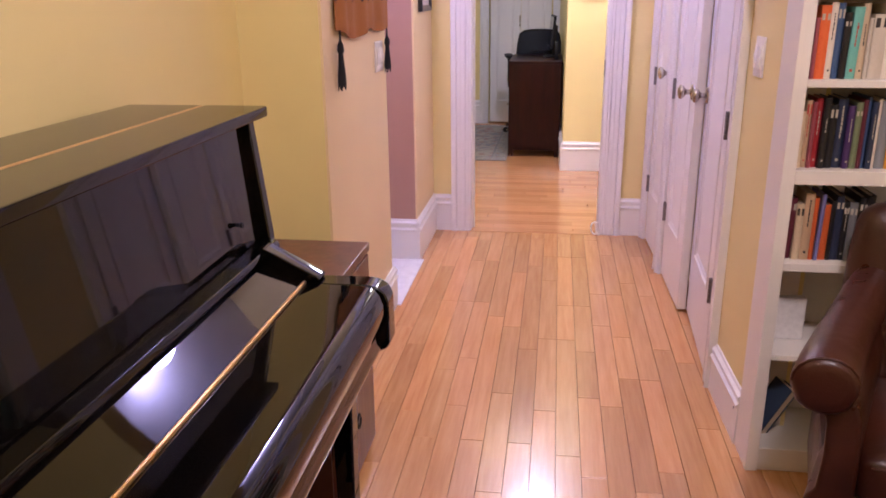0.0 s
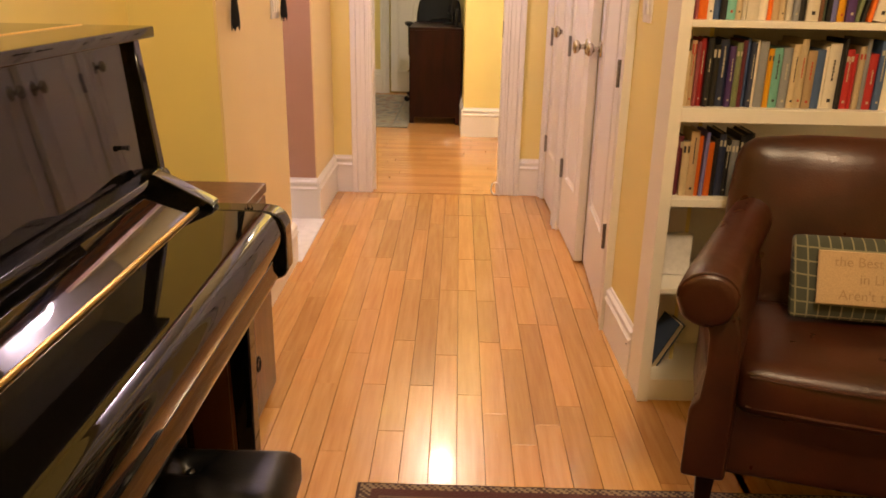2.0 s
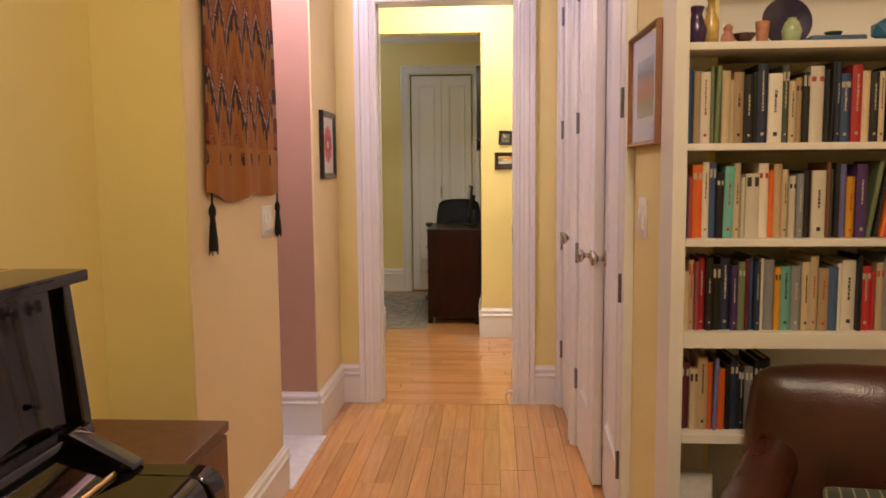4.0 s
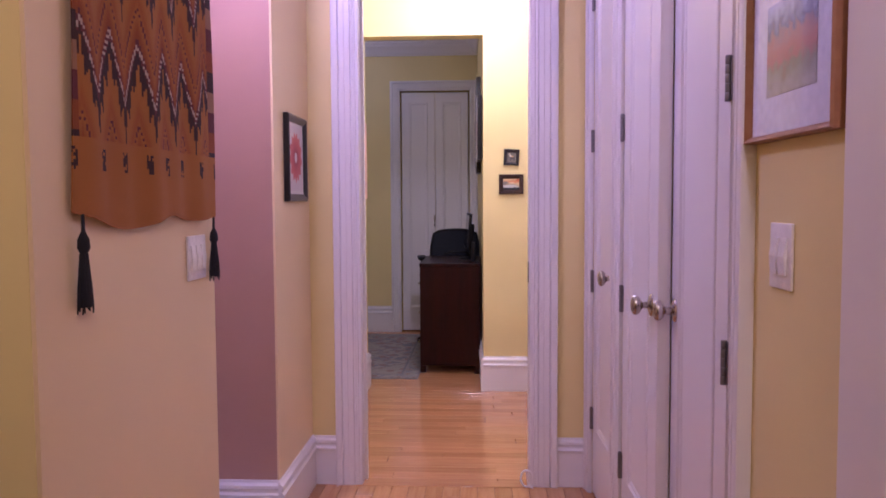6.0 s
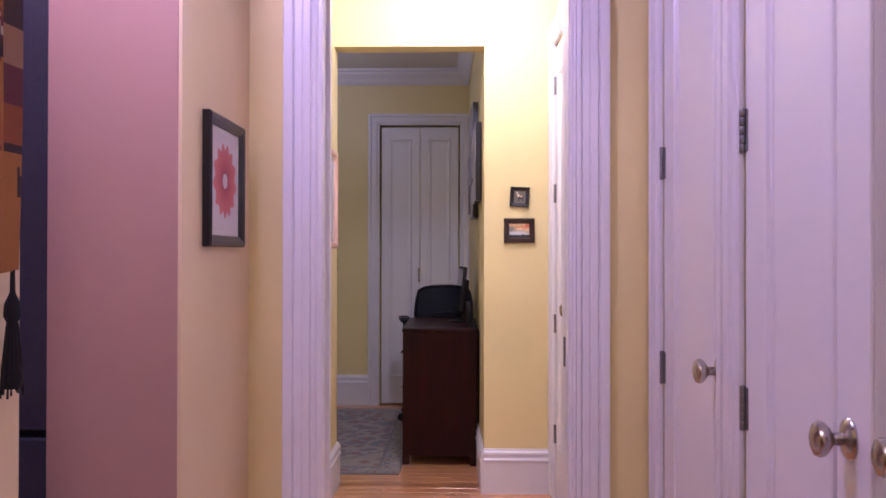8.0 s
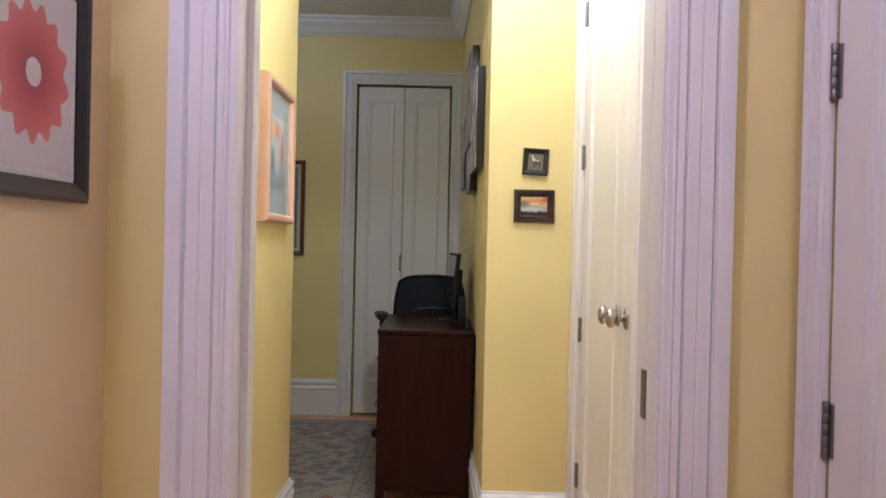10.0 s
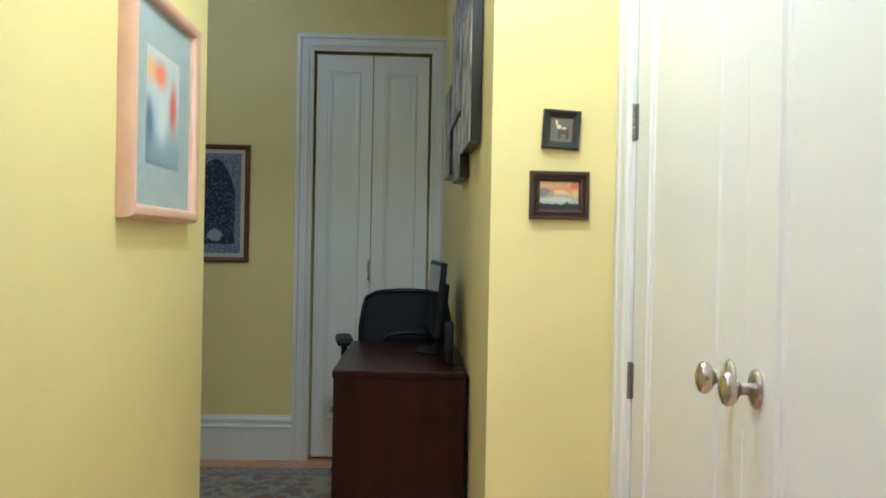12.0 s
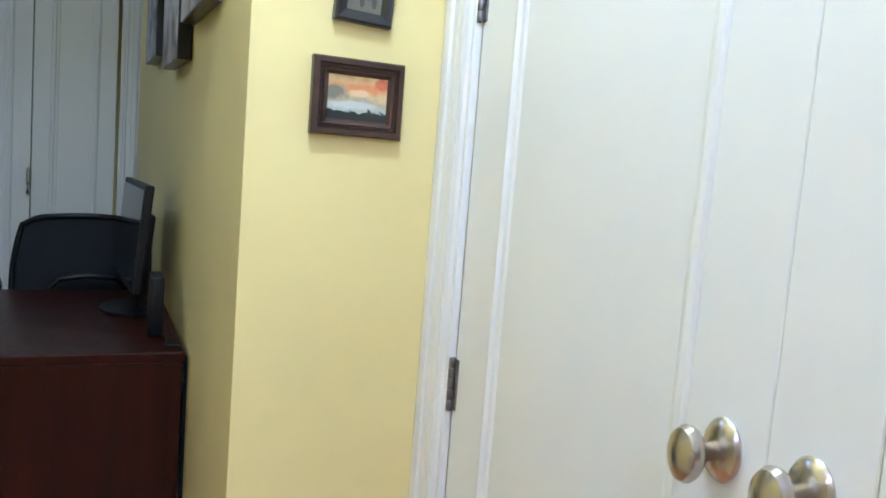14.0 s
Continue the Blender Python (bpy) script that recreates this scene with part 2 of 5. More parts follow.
# hall
structure("wall_hall_west", boxes(((-0.69, DY1, 0), (-0.575, 6.18, TOP))), YELLOW, "bright yellow painted hall wall with a pale framed picture")
structure("wall_hall_north", boxes(((0.17, 6.065, 0), (0.66, 6.18, TOP)), ((-0.575, 6.065, 2.20), (0.17, 6.18, TOP))), YELLOW, "bright yellow painted wall with two small pictures")
# office
structure("wall_office_east", sweep([(0.17, 6.18), (0.30, 6.18), (0.30, 8.41), (0.12, 8.41), (0.12, 8.28)], lambda x, y, e: Vector((x, y, TOP * e))), YELLOW, "yellow painted office wall with framed photographs")
structure("wall_office_north", boxes(((-2.3, 8.28, 0), (-0.60, 8.41, TOP)), ((0.075, 8.28, 0), (0.119, 8.41, TOP)), ((-0.60, 8.28, 2.19), (0.075, 8.41, TOP)), ((-0.6, 8.37, 0), (0.075, 8.41, 2.19))), YELLOW, "yellow painted office end wall with a closet")
structure("wall_office_south", boxes(((-2.3, 6.08, 0), (-0.69, 6.18, TOP))), YELLOW, "yellow painted office wall")
structure("wall_office_west", boxes(((-2.4, 6.08, 0), (-2.3, 8.41, TOP))), YELLOW, "yellow painted office wall")
# right side of the corridor, with three door leaves set in it
RX, LEAN_X = 0.632, 0.033  # this wall runs slightly askew


def rx(y):
    return RX + (3.6 - y) * LEAN_X


def askew(bm):
    for v in bm.verts:
        v.co.x += (3.6 - v.co.y) * LEAN_X
    return bm


ang = -90 + math.degrees(math.atan(LEAN_X))
structure("wall_corridor_east", askew(boxes(((RX, 2.325, 0), (0.75, 2.758, TOP)), ((RX, 3.80, 0), (0.75, 3.865, TOP)), ((RX, 4.36, 0), (0.75, 4.43, TOP)),
                                      ((RX, 2.758, 2.19), (0.75, 3.80, TOP)), ((RX, 3.865, 2.19), (0.75, 4.36, TOP)), ((0.745, 2.735, 0), (0.78, 4.43, 2.19)))),
          YELLOW, "yellow painted corridor wall with closet doors")
HX = 0.512
structure("wall_hall_east", boxes(((HX, DY1, 0), (0.66, 4.67, TOP)), ((HX, 5.99, 0), (0.66, 6.065, TOP)), ((HX, 4.67, 2.19), (0.66, 5.99, TOP)), ((0.645, 4.67, 0), (0.68, 5.99, 2.19))), YELLOW, "yellow hall wall with double closet doors")

# ---------------------------------------------------------------- baseboards, casings, crown
BASE_PROFILE = [(0, 0), (0.016, 0), (0.016, 0.70), (0.020, 0.71), (0.022, 0.76), (0.014, 0.80), (0.013, 0.84), (0.018, 0.87), (0.017, 0.92), (0.008, 0.96), (0.005, 1.0), (0, 1.0)]


def baseboard(p0, p1, out, high, label="tall moulded white baseboard"):
    """From p0 to p1 along the wall; out: the way it stands proud."""
    o = Vector((*out, 0))
    a, b = Vector((*p0, 0)), Vector((*p1, 0))
    bm = sweep(BASE_PROFILE, lambda u, h, e: (a if e == 0 else b) + o * u + Vector((0, 0, h * high)))
    return part("baseboard", bm, WHITE, None, label, category="baseboard", kind="structure")


baseboard((-0.552, 2.43), (-0.552, 3.292), (1, 0), 0.172)
baseboard((-0.92, 3.27), (-0.552, 3.27), (0, 1), 0.172)
baseboard((-0.845, 3.89), (-0.552, 3.89), (0, -1), 0.208)
baseboard((-0.552, 3.8675), (-0.552, 4.43), (1, 0), 0.208)
baseboard((-0.552, 4.43), (-0.450, 4.43), (0, -1), 0.205)
baseboard((0.472, 4.43), (0.605, 4.43), (0, -1), 0.205)
baseboard((rx(2.325), 2.325), (rx(2.665), 2.665), (-1, 0), 0.165)
baseboard((-0.575, 4.60), (-0.575, 6.196), (1, 0), 0.215)
baseboard((0.17, 6.065), (0.512, 6.065), (0, -1), 0.218)
baseboard((0.17, 6.0425), (0.12, 8.28), (-1, 0), 0.218)
baseboard((-2.3, 8.28), (-0.655, 8.28), (0, -1), 0.235)
baseboard((-2.3, 6.18), (-0.575, 6.18), (0, 1), 0.218)
baseboard((-0.80, -2.5), (-0.80, 2.43), (1, 0), 0.17)
baseboard((-0.80, 2.43), (-0.536, 2.43), (0, -1), 0.17)
baseboard((1.50, 2.19), (2.3, 2.19), (0, -1), 0.17)
baseboard((2.3, -2.5), (2.3, 2.19), (-1, 0), 0.17)
baseboard((-0.80, -2.5), (2.3, -2.5), (0, 1), 0.17)

# fluted casing section: across the width (0..1), and how far it stands proud
CASING = [(0, 0), (0, 0.011), (0.02, 0.013), (0.10, 0.013), (0.13, 0.018), (0.17, 0.015), (0.21, 0.019), (0.26, 0.020), (0.285, 0.014), (0.31, 0.020), (0.48, 0.021), (0.50, 0.019),
          (0.52, 0.021), (0.69, 0.022), (0.72, 0.016), (0.76, 0.025), (0.93, 0.028), (0.98, 0.027), (1.0, 0.021), (1.0, 0)]


def casing(m, width, high, edge, name="casing", mat=None, label="white fluted door casing"):
    """A casing round an opening in local x-z, proud towards local -y: two legs and a head; width: the opening's."""
    th = thing(name, m.translation, label, "trim", kind="structure")
    for s in (-1, 1):
        bm = sweep(CASING, lambda u, d, e: Vector((s * (width / 2 + edge * u), -d, 0 if e == 0 else high + edge * u)))
        part("casing_leg", bm, mat or WHITE, th, m=m, smooth=True)
    bm = sweep(CASING, lambda u, d, e: Vector(((-1 if e == 0 else 1) * (width / 2 + edge * u), -d, high + edge * u)))
    part("casing_head", bm, mat or WHITE, th, m=m, smooth=True)
    return th


def face(x, y, turn):
    return pose(x, y, 0, 0, 0, turn)


MID, WID = (DL + DR) / 2, DR - DL
casing(face(MID, DY0, 0), WID, DTOP, 0.110)
casing(face(MID, DY1, 180), WID, DTOP, 0.110)
structure("door_jamb", boxes(((DL - 0.02, DY0 - 0.001, 0), (DL, DY1 + 0.001, DTOP + 0.02)), ((DR, DY0 - 0.001, 0), (DR + 0.02, DY1 + 0.001, DTOP + 0.02)), ((DL, DY0 - 0.001, DTOP), (DR, DY1 + 0.001, DTOP + 0.02)),
                             ((DR - 0.004, DY0 + 0.062, 0), (DR + 0.002, DY1 + 0.001, DTOP)), ((DR - 0.004, DY0 - 0.001, 0), (DR + 0.002, DY0 + 0.058, DTOP)), ((DL, DY0 + 0.05, 0), (DL + 0.012, DY0 + 0.075, DTOP))), WHITE, "white painted door jamb with a stop", "trim")
part("strike_plate", boxes(((DR - 0.0075, DY0 + 0.060, 0.845), (DR - 0.003, DY0 + 0.084, 0.930), 0.0012)), HINGE, bpy.data.objects["door_jamb"], "dull steel strike plate")
# office crown and closet
CROWN = [(0, 0), (0.012, 0), (0.02, 0.012), (0.03, 0.02), (0.045, 0.045), (0.075, 0.075), (0.08, 0.09), (0.095, 0.10), (0.095, 0.115), (0, 0.115)]
for p0, p1, out in (((-2.3, 8.28), (0.17, 8.28), (0, -1)), ((0.17, 6.18), (0.12, 8.28), (-1, 0)), ((-2.3, 6.18), (-2.3, 8.28), (1, 0)), ((-2.3, 6.18), (0.17, 6.18), (0, 1))):
    a_, b_, o_ = Vector((*p0, 0)), Vector((*p1, 0)), Vector((*out, 0))
    part("crown_moulding", sweep(CROWN, lambda u, h, e: (a_ if e == 0 else b_) + o_ * u + Vector((0, 0, TOP - 0.115 + h))), WHITE, None, "white crown moulding", category="crown moulding", kind="structure")
casing(face(-0.2625, 8.28, 0), 0.625, 2.175, 0.088, label="white moulded closet casing")

# ---------------------------------------------------------------- doors


def leaf_mesh(width, high, stile, panels, thick=0.036):
    """A panelled leaf in local x (0..width), z, with its face at y=0 looking to -y."""
    bm = bmesh.new()
    box_into(bm, (0, 0.006, 0), (width, thick - 0.006, high))
    zs = [0.0]
    for lo, hi in panels:
        zs += [lo, hi]
    zs.append(high)
    for y0, y1 in ((0, 0.0065), (thick - 0.0065, thick)):
        box_into(bm, (0, y0, 0), (stile, y1, high), 0.0015, seg=1)
        box_into(bm, (width - stile, y0, 0), (width, y1, high), 0.0015, seg=1)
        for i in range(0, len(zs), 2):
            box_into(bm, (stile - 0.002, y0, zs[i]), (width - stile + 0.002, y1, zs[i + 1]), 0.0015, seg=1)
    return bm


MOULD = [(0, 0), (0, 0.003), (0.005, 0.009), (0.012, 0.010), (0.016, 0.004), (0.024, 0.003), (0.028, 0)]


def panel_mould(x0, x1, z0, z1):
    """A mitred moulding round the inside of a panel, on the face y=0.006 looking to -y."""
    bm = bmesh.new()
    corners = [((x0, z0), (1, 1)), ((x1, z0), (-1, 1)), ((x1, z1), (-1, -1)), ((x0, z1), (1, -1))]
    rings = [[bm.verts.new((cx + sx * u, 0.006 - d, cz + sz * u)) for u, d in MOULD] for (cx, cz), (sx, sz) in corners]
    for i in range(4):
        a, b = rings[i], rings[(i + 1) % 4]
        for k in range(len(MOULD) - 1):
            bm.faces.new((a[k], b[k], b[k + 1], a[k + 1]))
    bmesh.ops.recalc_face_normals(bm, faces=bm.faces)
    return bm


def door_leaf(name, m, width, high, panels, stile, knob=None, hinges=(), hinge_side=0, label="white painted panelled closet door", group="", pull=None):
    """m: the local frame (x along the leaf, -y out of its face, z up from its foot)."""
    th = thing(name, m.translation, label, "door", group, kind="structure")
    part("leaf", leaf_mesh(width, high, stile, panels), WHITE, th, m=m)
    for lo, hi in panels:
        part("panel_moulding", panel_mould(stile, width - stile, lo, hi), WHITE, th, m=m)
    if knob:
        kx, kz = knob
        at = m @ Matrix.Translation((kx, 0, kz)) @ pose(0, 0, 0, 90, 0, 0)
        k = part("knob", turned([(0.010, 0.0), (0.010, 0.027), (0.013, 0.031), (0.020, 0.035), (0.0265, 0.042), (0.0285, 0.049), (0.025, 0.056), (0.014, 0.061), (0.004, 0.0625)], at @ Matrix.Diagonal((0.69, 0.97, 0.95, 1)), 32), NICKEL, th, "brushed nickel oval door knob", smooth=True)
        part("rosette", turned([(0.030, 0.0), (0.031, 0.003), (0.028, 0.007), (0.018, 0.010), (0.012, 0.012)], at @ Matrix.Diagonal((0.76, 1.02, 1, 1)), 32), NICKEL, k, smooth=True)
    for hz in hinges:
        hx = 0.0 if hinge_side == 0 else width
        h = part("hinge", boxes(((hx - 0.014, -0.003, hz - 0.042), (hx + 0.014, 0.001, hz + 0.042), 0.001)), HINGE, th, "dull steel butt hinge", m=m)
        b2 = bmesh.new()
        for i in range(5):
            c = hz - 0.044 + i * 0.0178
            t2 = turned([(0.0055, c), (0.0062, c + 0.001), (0.0062, c + 0.0162), (0.0055, c + 0.0172)], Matrix.Translation((hx, -0.006, 0)), 10)
            me_ = bpy.data.meshes.new("tmp")
            t2.to_mesh(me_)
            t2.free()
            b2.from_mesh(me_)
            bpy.data.meshes.remove(me_)
        part("hinge_barrel", b2, HINGE, h, smooth=True, m=m)
    if pull:
        px, pz = pull
        part("pull", tube([(px, 0.0, pz - 0.05), (px, -0.022, pz - 0.045), (px, -0.028, pz), (px, -0.022, pz + 0.045), (px, 0.0, pz + 0.05)], 0.006, 10), NICKEL, th, "chrome cabinet pull", smooth=True, m=m)
    return th


def along(p0, p1, z=0.0):
    """The frame of a leaf whose face runs from p0 to p1 and looks to the left of that way... out of local -y."""
    d = Vector((p1[0] - p0[0], p1[1] - p0[1], 0))
    return pose(p0[0], p0[1], z, 0, 0, math.degrees(math.atan2(d.y, d.x))), d.length


HZ = (0.31, 0.865, 1.42, 1.97)
# looking to -x: the local x axis runs towards -y
m_, w_ = along((rx(3.79) - 0.002, 3.79), (rx(3.335) - 0.006, 3.335), 0.012)
door_leaf("door_1", m_, w_, 2.15, [(0.26, 2.02)], 0.095, (w_ - 0.055, 0.885), [z - 0.012 for z in HZ], 0, "white panelled closet door standing slightly ajar", "corridor closet doors")
m_, w_ = along((rx(3.337) + 0.033, 3.337), (rx(2.772) - 0.012, 2.772), 0.012)
door_leaf("door_2", m_, w_, 2.15, [(0.26, 2.02)], 0.095, (0.055, 0.885), [z - 0.012 for z in HZ], 1, "white panelled closet door with nickel knob", "corridor closet doors")
m_, w_ = along((rx(4.352), 4.352), (rx(3.875), 3.875), 0.012)
door_leaf("door_3", m_, w_, 2.15, [(0.26, 2.02)], 0.085, (w_ - 0.06, 0.905), [z - 0.012 for z in HZ], 0, "narrow white panelled corridor closet door", "corridor closet doors")
casing(face(rx(3.279), 3.279, ang), 1.042, 2.18, 0.088)
casing(face(rx(4.113), 4.113, ang), 0.49, 2.18, 0.05)
m_, w_ = along((0.5127, 5.9748), (0.5127, 5.3332), 0.012)
door_leaf("door_4", m_, w_, 2.15, [(0.26, 2.02)], 0.105, (w_ - 0.05, 0.935), (0.30, 0.828, 1.452, 1.97), 0, "white panelled hall closet door with nickel knob", "hall closet doors")
m_, w_ = along((0.5127, 5.3328), (0.5127, 4.6855), 0.012)
door_leaf("door_5", m_, w_, 2.15, [(0.26, 2.02)], 0.105, (0.05, 0.935), (0.30, 0.828, 1.452, 1.97), 1, "white panelled hall closet door with nickel knob", "hall closet doors")
casing(face(HX, (4.685 + 5.975) / 2, -90), 1.29, 2.18, 0.09)
for a_, b_, n_ in ((-0.562, -0.2635, "door_6"), (-0.2595, 0.037, "door_7")):
    m_, w_ = along((a_, 8.295), (b_, 8.295), 0.012)
    door_leaf(n_, m_, w_, 2.15, [(0.20, 2.06)], 0.062, label="white bifold closet door leaf with long panel", group="bifold closet", pull=(w_ - 0.006, 1.0) if n_ == "door_6" else None)

# ---------------------------------------------------------------- living room


def join(bm, other):
    me_ = bpy.data.meshes.new("tmp")
    other.to_mesh(me_)
    other.free()
    bm.from_mesh(me_)
    bpy.data.meshes.remove(me_)
    return bm


def rod(y0, y1):
    """Places a section (x, z) along y."""
    return lambda x, z, e: Vector((x, y0 if e == 0 else y1, z))


def bevelled(bm, offset, seg=2):
    bmesh.ops.bevel(bm, geom=bm.edges[:], offset=offset, segments=seg, affect="EDGES", profile=0.5, clamp_overlap=True)
    return bm


def build_piano():
    th = thing("upright_piano", (-0.5, 1.08, 0), "glossy black upright piano with closed key lid and brass hinges", "piano")
    y0, y1 = 0.42, 1.74
    part("top_lid", boxes(((-0.775, y0 - 0.012, 1.032), (-0.611, y1 + 0.014, 1.054), 0.004)), BLACK_GLOSS, th, smooth="flat")
    part("lid_flap", boxes(((-0.607, y0 - 0.012, 1.032), (-0.473, y1 + 0.014, 1.054), 0.004)), BLACK_GLOSS, th, smooth="flat")
    part("lid_hinge", tube([(-0.609, y0, 1.0535), (-0.609, y1, 1.0535)], 0.0024), BRASS, th, "brass piano hinge")
    for ya, yb in ((y0, y0 + 0.028), (y1 - 0.028, y1)):
        part("side_panel", bevelled(sweep([(-0.775, 0.0), (-0.47, 0.0), (-0.47, 0.70), (-0.474, 0.79), (-0.500, 1.032), (-0.775, 1.032)], rod(ya, yb)), 0.003, 1), BLACK_GLOSS, th, smooth="flat")
    part("upper_panel", bevelled(sweep([(-0.515, 1.030), (-0.492, 0.785), (-0.52, 0.785), (-0.54, 1.030)], rod(y0 + 0.030, y1 - 0.030)), 0.002, 1), BLACK_GLOSS, th, smooth="flat")
    part("back_panel", boxes(((-0.775, y0 + 0.028, 0.05), (-0.765, y1 - 0.028, 1.032))), BLACKP, th)
    part("music_ledge", bevelled(sweep([(-0.52, 0.762), (-0.458, 0.762), (-0.452, 0.770), (-0.458, 0.782), (-0.52, 0.785)], rod(y0 + 0.029, y1 - 0.0285)), 0.002, 1), BLACK_GLOSS, th, smooth="flat")
    k0, k1 = 0.545, 1.618
    part("fallboard", bevelled(sweep([(-0.50, 0.72), (-0.50, 0.762), (-0.458, 0.761), (-0.375, 0.726), (-0.375, 0.70)], rod(k0, k1)), 0.0015, 1), BLACK_GLOSS, th, smooth="flat")
    lid = part("key_lid", sweep([(-0.369, 0.700), (-0.369, 0.7235), (-0.250, 0.7215), (-0.232, 0.717), (-0.220, 0.706), (-0.213, 0.690), (-0.211, 0.672), (-0.214, 0.650), (-0.219, 0.644), (-0.250, 0.644)], rod(k0, k1)), BLACK_GLOSS, th, smooth="flat")
    part("key_lid_hinge", tube([(-0.372, k0 + 0.004, 0.7265), (-0.372, k1 - 0.004, 0.7265)], 0.0042), BRASS, lid, "long brass key lid hinge")
    part("key_slip", bevelled(sweep([(-0.250, 0.590), (-0.222, 0.590), (-0.220, 0.600), (-0.223, 0.636), (-0.250, 0.642)], rod(k0, k1)), 0.002, 1), BLACK_GLOSS, th, smooth="flat")
    part("key_bed", boxes(((-0.50, y0 + 0.03, 0.572), (-0.232, y1 - 0.06, 0.592), 0.003)), BLACK_GLOSS, th)
    for ya, yb in ((k0 - 0.055, k0 - 0.002), (k1 + 0.002, k1 + 0.055)):
        c = part("key_cheek", bevelled(sweep([(-0.48, 0.575), (-0.48, 0.722), (-0.25, 0.7235), (-0.228, 0.7195), (-0.213, 0.708), (-0.2055, 0.690), (-0.2045, 0.600), (-0.212, 0.588), (-0.235, 0.578)], rod(ya, yb)), 0.003, 1), BLACK_GLOSS, th, smooth="flat")
        part("cheek_wedge", bevelled(sweep([(-0.475, 0.722), (-0.475, 0.792), (-0.455, 0.790), (-0.345, 0.733), (-0.345, 0.724)], rod(ya + 0.004, yb - 0.004)), 0.004, 2), BLACK_GLOSS, c, smooth="flat")
        yc = (ya + yb) / 2
        part("front_leg", bevelled(sweep([(-0.340, 0.575), (-0.290, 0.575), (-0.298, 0.03), (-0.332, 0.03)], rod(yc - 0.024, yc + 0.024)), 0.004, 1), BLACK_GLOSS, th)
        part("toe_block", boxes(((-0.50, yc - 0.035, 0.0), (-0.275, yc + 0.035, 0.032), 0.005)), BLACK_GLOSS, th)
    part("lower_panel", boxes(((-0.50, y0 + 0.03, 0.10), (-0.475, y1 - 0.03, 0.572), 0.003)), BLACK_GLOSS, th)
    part("bottom_board", boxes(((-0.72, y0 + 0.03, 0.02), (-0.455, y1 - 0.03, 0.095), 0.003)), BLACK_GLOSS, th)
    lock = part("knob", turned([(0.004, 0), (0.004, 0.008), (0.006, 0.010), (0.005, 0.014)], pose(-0.497, 1.60, 0.845, 0, 90, 0), 12), BLACKP, th, "small round black knob")
    return th


build_piano()


def build_side_cabinet():
    th = thing("side_cabinet", (-0.58, 2.0, 0), "low reddish-brown wooden cabinet beside the piano", "cabinet")
    part("body", boxes(((-0.775, 1.80, 0.03), (-0.400, 2.195, 0.600))), DARKWOOD, th)
    part("top", boxes(((-0.785, 1.79, 0.600), (-0.384, 2.205, 0.625), 0.003)), DARKWOOD, th)
    part("plinth", boxes(((-0.77, 1.81, 0.0), (-0.415, 2.185, 0.03))), DARKWOOD, th)
    d = part("door", boxes(((-0.400, 1.805, 0.035), (-0.384, 2.19, 0.595), 0.002)), DARKWOOD, th)
    part("handle", tube([(-0.384, 2.00 + 0.016 * math.cos(a), 0.19 + 0.020 * math.sin(a)) if 0 < i < 12 else (-0.384, 2.00, 0.21) for i, a in enumerate([math.pi / 2 + 2 * math.pi * k / 12 for k in range(13)])], 0.003, 6, Matrix.Translation((0.004, 0, 0))), BLACKP, d, "dark ring pull", smooth=True)


build_side_cabinet()


